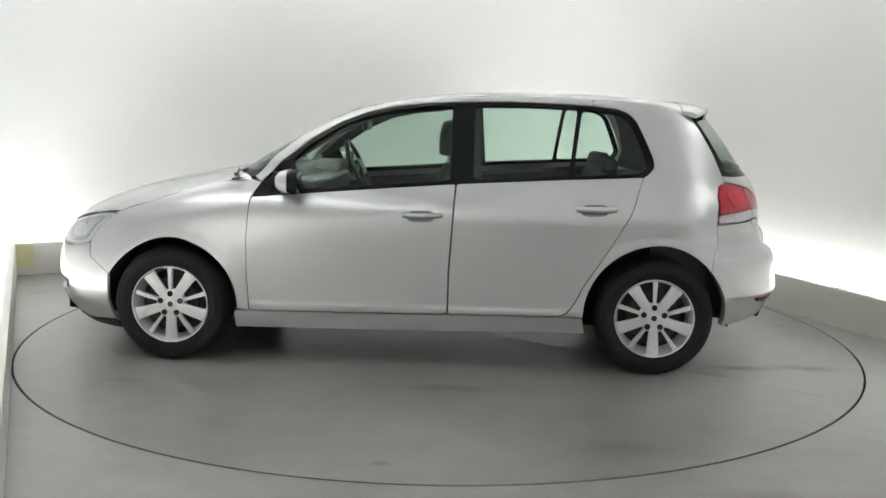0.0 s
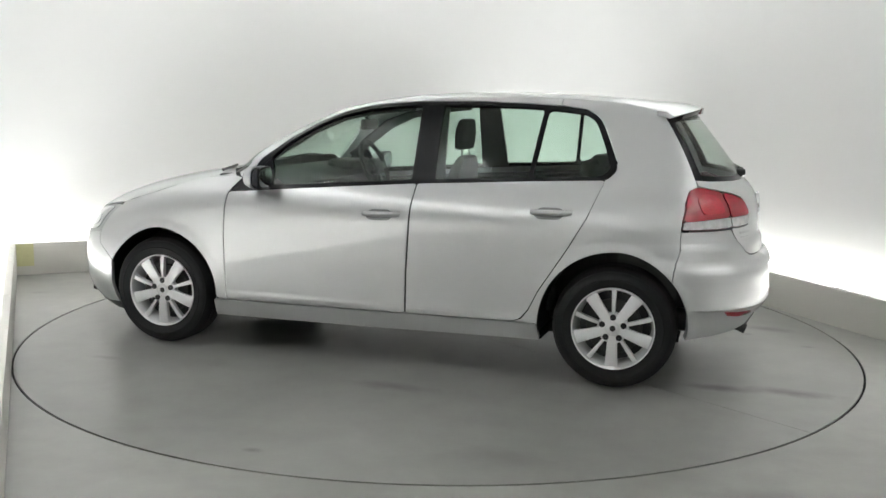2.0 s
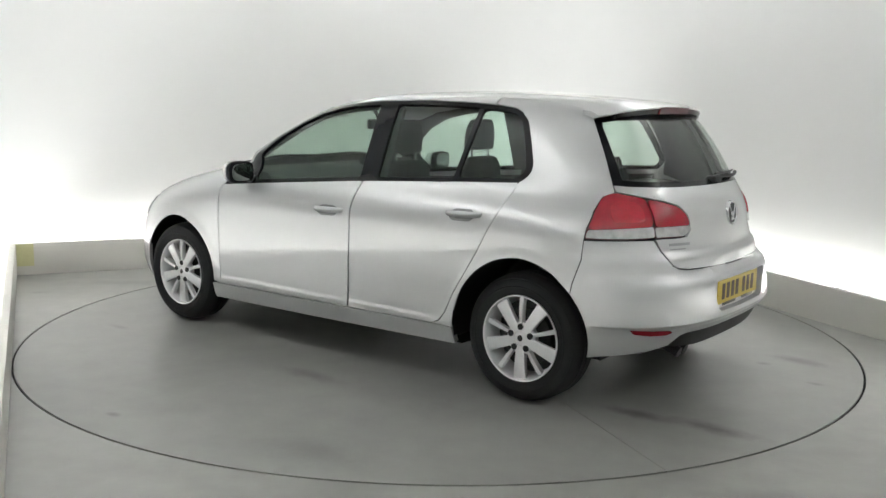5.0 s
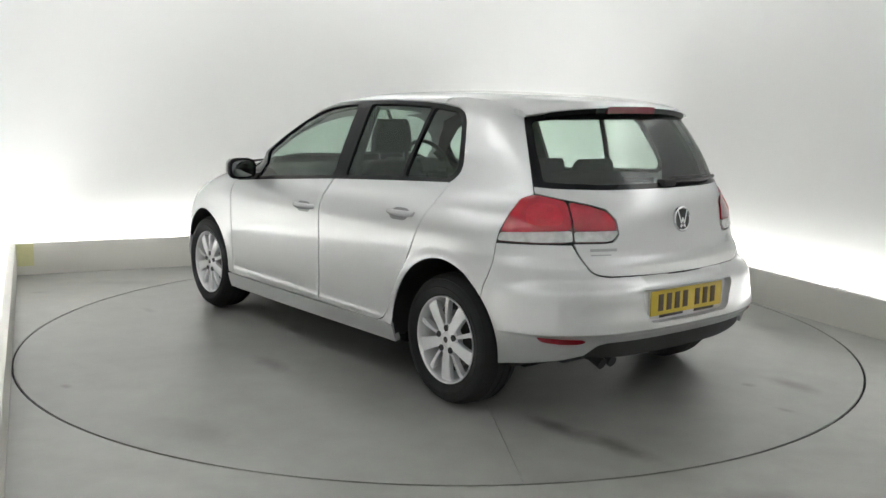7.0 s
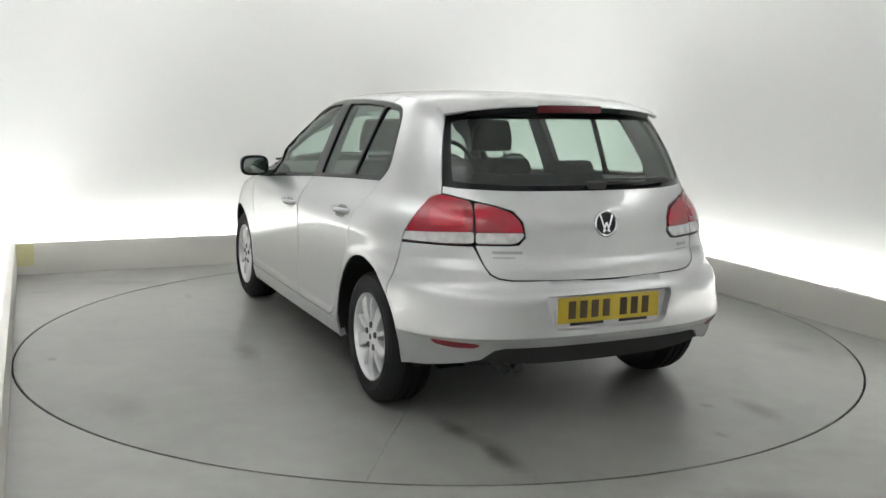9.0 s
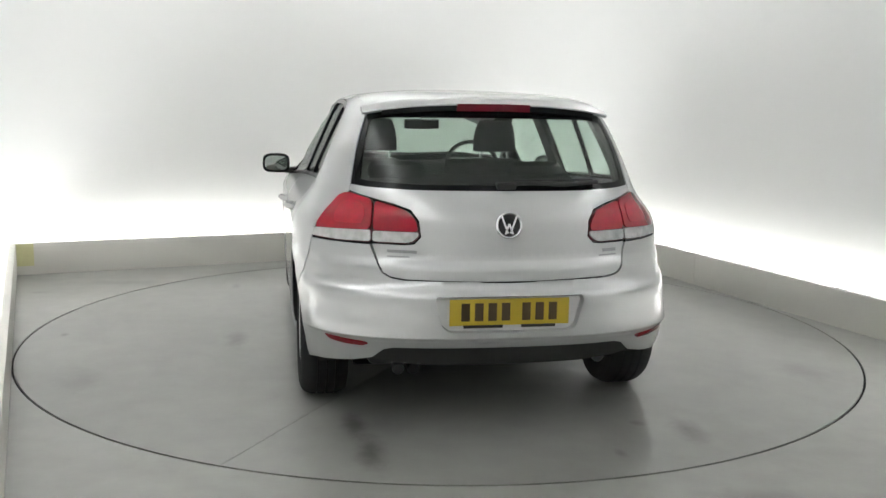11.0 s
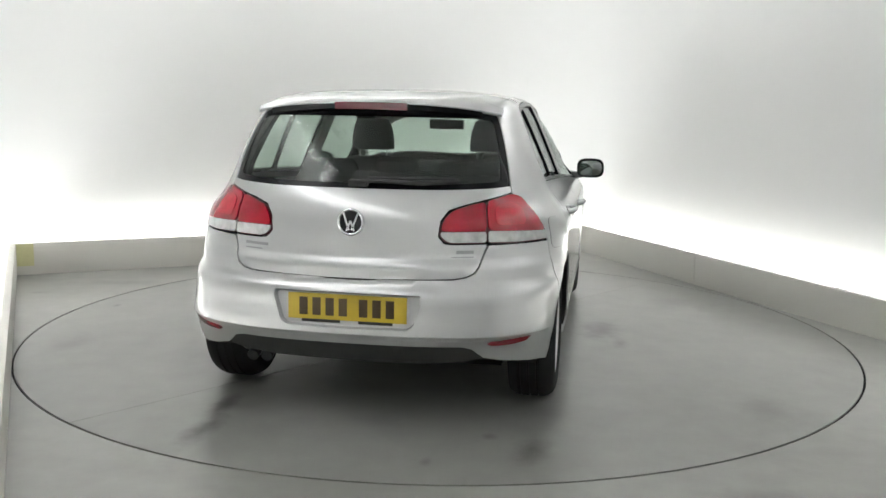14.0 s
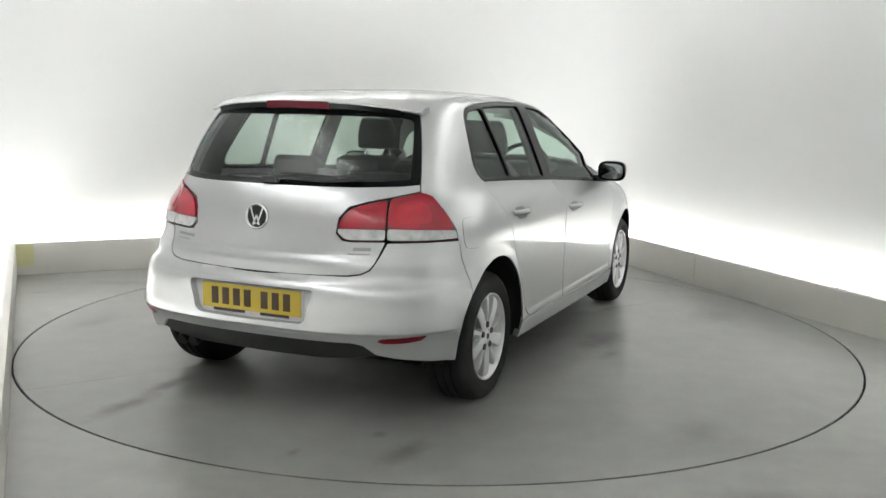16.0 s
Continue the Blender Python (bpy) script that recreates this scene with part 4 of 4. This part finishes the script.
    shelf = part("parcel_shelf", prism_bm([(1.18, -0.66), (1.56, -0.66), (1.70, -0.45), (1.73, 0), (1.70, 0.45), (1.56, 0.66), (1.18, 0.66)], lambda a, b: (a, b, 0.965), (0, 0, 0.02)), CABIN, car, "dark grey parcel shelf")
    # dashboard
    dash = [(-1.0, 0.62), (-0.98, 0.985), (-0.80, 1.005), (-0.62, 0.975), (-0.56, 0.93), (-0.56, 0.80), (-0.66, 0.66)]
    d = part("dashboard", prism_bm(dash, lambda a, b: (a, -0.70, b), (0, 1.40, 0)), CABIN, car, "dark grey dashboard")
    part("instrument_hood", box_bm((-0.72, 0.20, 0.96), (-0.54, 0.54, 1.03), 0.03, 4), CABIN, d)
    bm = bmesh.new()
    n, m = 36, 10
    grid = []
    for i in range(n):
        a = 2 * math.pi * i / n
        grid.append([bm.verts.new(((0.015 * math.sin(2 * math.pi * j / m)), (0.178 + 0.015 * math.cos(2 * math.pi * j / m)) * math.cos(a), (0.178 + 0.015 * math.cos(2 * math.pi * j / m)) * math.sin(a))) for j in range(m)])
    for i in range(n):
        for j in range(m):
            bm.faces.new((grid[i][j], grid[(i + 1) % n][j], grid[(i + 1) % n][(j + 1) % m], grid[i][(j + 1) % m]))
    box_bm((-0.01, -0.17, -0.025), (0.015, 0.17, 0.02), 0.008, bm=bm)
    box_bm((-0.01, -0.022, -0.17), (0.012, 0.022, 0.0), 0.006, bm=bm)
    box_bm((-0.02, -0.07, -0.06), (0.03, 0.07, 0.05), 0.02, 3, bm=bm)
    sw = part("steering_wheel", bm, BLACK, car, "black steering wheel with airbag boss")
    sw.matrix_basis = Matrix.Translation((-0.45, 0.37, 0.985)) @ Matrix.Rotation(radians(-24), 4, "Y")
    part("rear_view_mirror", box_bm((-0.36, -0.115, 1.236), (-0.325, 0.115, 1.300), 0.014, 3), BLACK, car, "black rear-view mirror under the windscreen")
    part("mirror_stalk", tube_bm([(-0.35, 0, 1.29), (-0.37, 0, 1.32), (-0.40, 0, 1.365)], 0.012), BLACK, car)


def loft(rows, bm=None, close=True):
    bm = bm or bmesh.new()
    rs = [[bm.verts.new(p) for p in row] for row in rows]
    n = len(rs[0])
    for a, b in zip(rs, rs[1:]):
        for i in range(n):
            bm.faces.new((a[i], a[(i + 1) % n], b[(i + 1) % n], b[i]))
    if close:
        bm.faces.new(rs[0]), bm.faces.new(rs[-1])
    return bm


def slab(cx, cz, w, t, yc, n=20, power=3.2):
    """A rounded cross-section of a seat: width w across the car, t thick along x."""
    pts = []
    for k in range(n):
        a = 2 * math.pi * k / n
        c, s = math.cos(a), math.sin(a)
        pts.append((cx + t / 2 * abs(c) ** (2 / power) * (1 if c > 0 else -1), yc + w / 2 * abs(s) ** (2 / power) * (1 if s > 0 else -1), cz))
    return pts


def seat(yc):
    back = loft([slab(0.06, 0.47, 0.46, 0.10, yc), slab(0.085, 0.60, 0.50, 0.15, yc), slab(0.12, 0.78, 0.51, 0.15, yc), slab(0.155, 0.93, 0.47, 0.13, yc), slab(0.175, 1.02, 0.38, 0.11, yc), slab(0.185, 1.065, 0.30, 0.08, yc), slab(0.187, 1.078, 0.22, 0.04, yc)])
    root = part("front_seat", back, CLOTH, car, "charcoal cloth front seat")
    part("seat_cushion", box_bm((-0.42, yc - 0.25, 0.34), (0.10, yc + 0.25, 0.50), 0.06, 4), CLOTH, root)
    head = loft([slab(0.165, 1.118, 0.235, 0.05, yc), slab(0.165, 1.126, 0.262, 0.085, yc), slab(0.17, 1.20, 0.258, 0.10, yc), slab(0.175, 1.26, 0.232, 0.095, yc), slab(0.18, 1.298, 0.20, 0.075, yc), slab(0.181, 1.309, 0.165, 0.04, yc)])
    part("headrest", head, CLOTH, root, "charcoal cloth headrest")
    for dy in (-0.085, 0.085):
        part("headrest_post", tube_bm([(0.18, yc + dy, 1.05), (0.17, yc + dy, 1.13)], 0.007, 8), CHROME, root)


def bench():
    back = loft([slab(0.93, 0.45, 1.20, 0.14, 0), slab(0.97, 0.62, 1.28, 0.16, 0, 28, 6), slab(1.03, 0.85, 1.26, 0.15, 0, 28, 6), slab(1.07, 1.0, 1.18, 0.12, 0, 28, 6), slab(1.08, 1.045, 1.10, 0.08, 0, 28, 6), slab(1.082, 1.055, 1.02, 0.04, 0, 28, 6)])
    root = part("rear_bench", back, CLOTH, car, "charcoal cloth rear bench")
    part("seat_cushion", box_bm((0.42, -0.64, 0.32), (0.96, 0.64, 0.47), 0.06, 4), CLOTH, root)
    for yc, w, up in ((-0.36, 0.30, 0.0), (0.0, 0.24, 0.012), (0.36, 0.30, 0.0)):
        z = 1.06 + up
        part("headrest", loft([slab(1.07, 1.03, w * 0.9, 0.06, yc), slab(1.07, z, w, 0.09, yc), slab(1.075, z + 0.035, w * 0.93, 0.085, yc), slab(1.078, z + 0.055, w * 0.8, 0.05, yc)]), CLOTH, root, "low charcoal headrest")


build_cabin()
seat(-0.365)
seat(0.365)
bench()


# -- outside fittings --
def handle(own, x0, zc, flip):
    y0 = -abs(wrap(x0 + 0.1, zc).y)
    # flat patch on the door: shade of the hand hollow put into its colour
    shade_patch = panel("handle_shade", rounded([(x0 + 0.04, zc - 0.034), (x0 + 0.15, zc - 0.032), (x0 + 0.18, zc + 0.0), (x0 + 0.15, zc + 0.025), (x0 + 0.05, zc + 0.024), (x0 + 0.01, zc - 0.005)], 0.02), wrap, material=RECESS_SHADE, step=0.03, thick=0.003, lift=0.0012)
    rows = []
    for k in range(9):
        t = k / 8
        x = x0 + 0.21 * t
        bow = math.sin(math.pi * t) ** 0.6
        y = -abs(wrap(x, zc).y) + 0.004 - 0.040 * bow
        h = 0.011 + 0.007 * bow
        rows.append([(x, y + 0.011 * math.cos(a) + 0.016 * bow * max(0.0, -math.sin(a)), zc + 0.004 * t + h * math.sin(a)) for a in [2 * math.pi * i / 10 for i in range(10)]])
    me = bm_mesh("handle", loft(rows), PAINT, True, 50)
    part("handle", mirrored(me, "handle") if flip else me, None, own, "silver door handle")
    part("handle_shade", mirrored(shade_patch, "handle_shade") if flip else shade_patch, None, own)


for flip in (0, 1):
    handle(front_doors[flip], -0.035, 0.828, flip)
    handle(rear_doors[flip], 0.86, 0.878, flip)


def door_mirror(flip):
    def rr(x, w, h, yc, zc, n=24):
        return [(x, yc + w / 2 * abs(math.cos(a)) ** 0.62 * (1 if math.cos(a) > 0 else -1), zc + h / 2 * abs(math.sin(a)) ** 0.62 * (1 if math.sin(a) > 0 else -1)) for a in [2 * math.pi * i / n for i in range(n)]]
    yc, zc = -0.938, 0.993
    def put(name, bm, ma, own, label=""):
        me = bm_mesh(name, bm, ma, True, 50)
        return part(name, mirrored(me, name) if flip else me, None, own, label)
    body = put("door_mirror", loft([rr(-0.625, 0.145, 0.100, yc, zc), rr(-0.605, 0.172, 0.122, yc, zc), rr(-0.59, 0.180, 0.130, yc, zc), rr(-0.572, 0.177, 0.126, yc, zc), rr(-0.566, 0.16, 0.110, yc, zc)]), GLOSSBLACK, car, "door mirror with silver cap and black housing")
    put("mirror_cap", loft([rr(-0.685, 0.05, 0.03, yc + 0.015, zc), rr(-0.678, 0.11, 0.065, yc + 0.01, zc), rr(-0.66, 0.142, 0.096, yc + 0.003, zc + 0.004), rr(-0.63, 0.168, 0.118, yc, zc + 0.003), rr(-0.612, 0.174, 0.124, yc, zc + 0.002)]), PAINT, body, "silver mirror cap")
    put("mirror_glass", loft([rr(-0.565, 0.148, 0.098, yc, zc), rr(-0.5635, 0.143, 0.094, yc, zc)]), DARKMIRROR, body, "mirror glass")
    put("mirror_foot", loft([[(-0.70, -0.80, 0.925), (-0.60, -0.80, 0.925), (-0.60, -0.80, 0.965), (-0.70, -0.80, 0.965)], [(-0.67, -0.87, 0.925), (-0.60, -0.87, 0.925), (-0.60, -0.87, 0.96), (-0.67, -0.87, 0.96)], [(-0.65, -0.92, 0.935), (-0.60, -0.92, 0.935), (-0.60, -0.92, 0.965), (-0.65, -0.92, 0.965)]]), BLACK, body)


door_mirror(0)
door_mirror(1)


def build_spoiler():
    rows, under = [], []
    for k in range(29):
        y = -0.578 + 1.156 * k / 28
        q = abs(y) / 0.578
        xl = 1.636 - 0.12 * q ** 3
        zl = 1.408 - 0.042 * q ** 2.6
        x0 = 1.43
        yy = max(-0.52, min(0.52, y))
        p0 = top(x0, yy)
        z0 = min(p0.z, 1.45) - (0.02 * max(0, q - 0.9) / 0.1)
        zg = 1.372 - 0.012 * q * q
        pg = cast((0.9, y * 0.98, zg), (1, 0, 0))
        xm = x0 + (xl - x0) * 0.55
        rows.append([(x0, y, z0 + 0.003), (xm, y, z0 + (zl - z0) * 0.45 + 0.006), (xl - 0.012, y, zl + 0.001), (xl, y, zl - 0.004), (xl - 0.001, y, zl - 0.009), (xl - 0.02, y, zl - 0.018), (pg.x + 0.004, y, zg + 0.001), (pg.x - 0.03, y, zg + 0.004), (x0, y, z0 - 0.02)])
        under.append((y, xl, zl, pg.x, zg))
    sp = part("spoiler", loft(rows), PAINT, tailgate, "silver roof spoiler over the rear screen", angle=50)
    a = [[(xl - 0.0015, y, zl - 0.0095), (xl - 0.010, y, zl - 0.033), (xl - 0.025, y, zl - 0.040), (gx + 0.004, y, zg - 0.006), (gx - 0.02, y, zg - 0.004), (xl - 0.04, y, zl - 0.016)] for y, xl, zl, gx, zg in under[2:-2]]
    part("spoiler_underside", loft(a), GLOSSBLACK, tailgate, "black underside of the spoiler")
    bm = loft([[(1.638 - 0.12 * (abs(y) / 0.578) ** 3 - dx, y, 1.408 - 0.042 * (abs(y) / 0.578) ** 2.6 - dz) for dx, dz in ((-0.001, 0.003), (0.006, 0.036), (0.02, 0.036), (0.02, 0.003))] for y in [-0.168 + 0.336 * k / 12 for k in range(13)]])
    part("brake_light", bm, DARKRED, tailgate, "dark red high brake light")


build_spoiler()


def build_tail_fittings():
    plate = part("number_plate", box_bm((2.010, -0.26, 0.484), (2.016, 0.26, 0.597), 0.002), YELLOW, rear_bumper, "yellow number plate")
    part("plate_holder", box_bm((2.004, -0.268, 0.470), (2.0105, 0.268, 0.600), 0.002), PLATEWHITE, rear_bumper, "pale grey plate holder")
    xs = [-0.205, -0.147, -0.089, -0.031, 0.058, 0.116, 0.174]
    for x in xs:
        part("plate_mark", box_bm((2.0155, x - 0.005, 0.503), (2.0172, x + 0.032, 0.580), 0.001), MARK, rear_bumper)
    part("plate_mark", box_bm((2.0155, -0.20, 0.473), (2.018, -0.03, 0.486), 0.001), BLACK, rear_bumper)
    part("plate_mark", box_bm((2.0155, 0.05, 0.473), (2.018, 0.20, 0.486), 0.001), BLACK, rear_bumper)
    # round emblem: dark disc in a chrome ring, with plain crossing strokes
    c = wrap(MID, 0.900)
    def face(bm):
        bmesh.ops.transform(bm, matrix=Matrix.Translation((c.x, 0, 0.900)) @ Matrix.Rotation(radians(-6), 4, "Y") @ Matrix.Rotation(radians(90), 4, "Z"), verts=bm.verts)
        return bm
    em = part("emblem", face(revolve_bm([(0.0005, -0.006), (0.046, -0.006), (0.05, -0.002), (0.05, 0.01)], 40)), BLACK, tailgate, "round dark emblem with chrome ring")
    part("emblem_ring", face(revolve_bm([(0.048, 0.006), (0.048, -0.008), (0.053, -0.011), (0.058, -0.008), (0.059, 0.006)], 48)), CHROME, tailgate, "chrome emblem ring")
    for dx, dz, lean, size in ((-0.019, 0.003, -20, 0.040), (0.019, 0.003, 20, 0.040), (-0.0085, -0.016, 20, 0.024), (0.0085, -0.016, -20, 0.024)):
        bm = box_bm((-0.0045, -0.010, -size), (0.0045, -0.005, size), 0.0015)
        bmesh.ops.transform(bm, matrix=Matrix.Translation((dx, 0, dz)) @ Matrix.Rotation(radians(lean), 4, "Y"), verts=bm.verts)
        part("emblem_stroke", face(bm), CHROME, tailgate)
    # model lettering as plain bars
    for y0, y1, z0, z1 in ((-0.505, -0.385, 0.777, 0.789), (-0.505, -0.415, 0.759, 0.764), (0.445, 0.515, 0.773, 0.787), (0.425, 0.515, 0.756, 0.762)):
        half = [(MID + y0, z0), (MID + y1, z0), (MID + y1, z1), (MID + y0, z1)]
        part("model_mark", panel("model_mark", half if y0 < 0 else half, lambda s, z: cast((1.3, s - MID, z), (1, 0, 0)), material=BADGE, step=0.05, thick=0.003, lift=0.002), None, tailgate)
    # rear wiper
    w0 = wrap(MID + 0.02, 1.058)
    w = part("rear_wiper", box_bm((w0.x - 0.03, -0.035, 1.043), (w0.x + 0.028, 0.05, 1.075), 0.012, 3), ROUGHBLACK, tailgate, "black rear wiper")
    pts = []
    for k in range(9):
        y = 0.02 + 0.42 * k / 8
        p = cast((1.3, y, 1.068), (1, 0, 0))
        pts.append((p.x + 0.018, y, 1.068 + 0.004 * math.sin(k)))
    part("wiper_arm", tube_bm(pts, 0.009, 8), ROUGHBLACK, tailgate)
    pts = []
    for k in range(9):
        y = 0.05 + 0.37 * k / 8
        p = cast((1.3, y, 1.08), (1, 0, 0))
        pts.append((p.x + 0.008, y, 1.082))
    part("wiper_blade", tube_bm(pts, 0.006, 8), BLACK, tailgate)
    # front wiper tips at the windscreen base
    for y in (-0.45, 0.25):
        p = top(-0.98, y)
        part("front_wiper", tube_bm([(p.x - 0.03, y, p.z + 0.002), (p.x + 0.02, y - 0.25, p.z - 0.01)], 0.008, 8), BLACK, car)


build_tail_fittings()


# ---- movement: the turntable turns clockwise and carries the car ----
def turn_at(t):
    return -3.30 - 6.865 * t - 0.0043 * t * t


def motions():
    rows_table, rows_car = [], []
    for k in range(33):
        t = k * 0.5
        turn = pose(0, 0, 0, 0, 0, turn_at(t))
        rows_table.append((t, Matrix.Translation(HUB) @ turn))
        rows_car.append((t, turn @ pose(-0.113, -0.056, 0)))
    walk(turntable, rows_table)
    walk(car, rows_car)


motions()
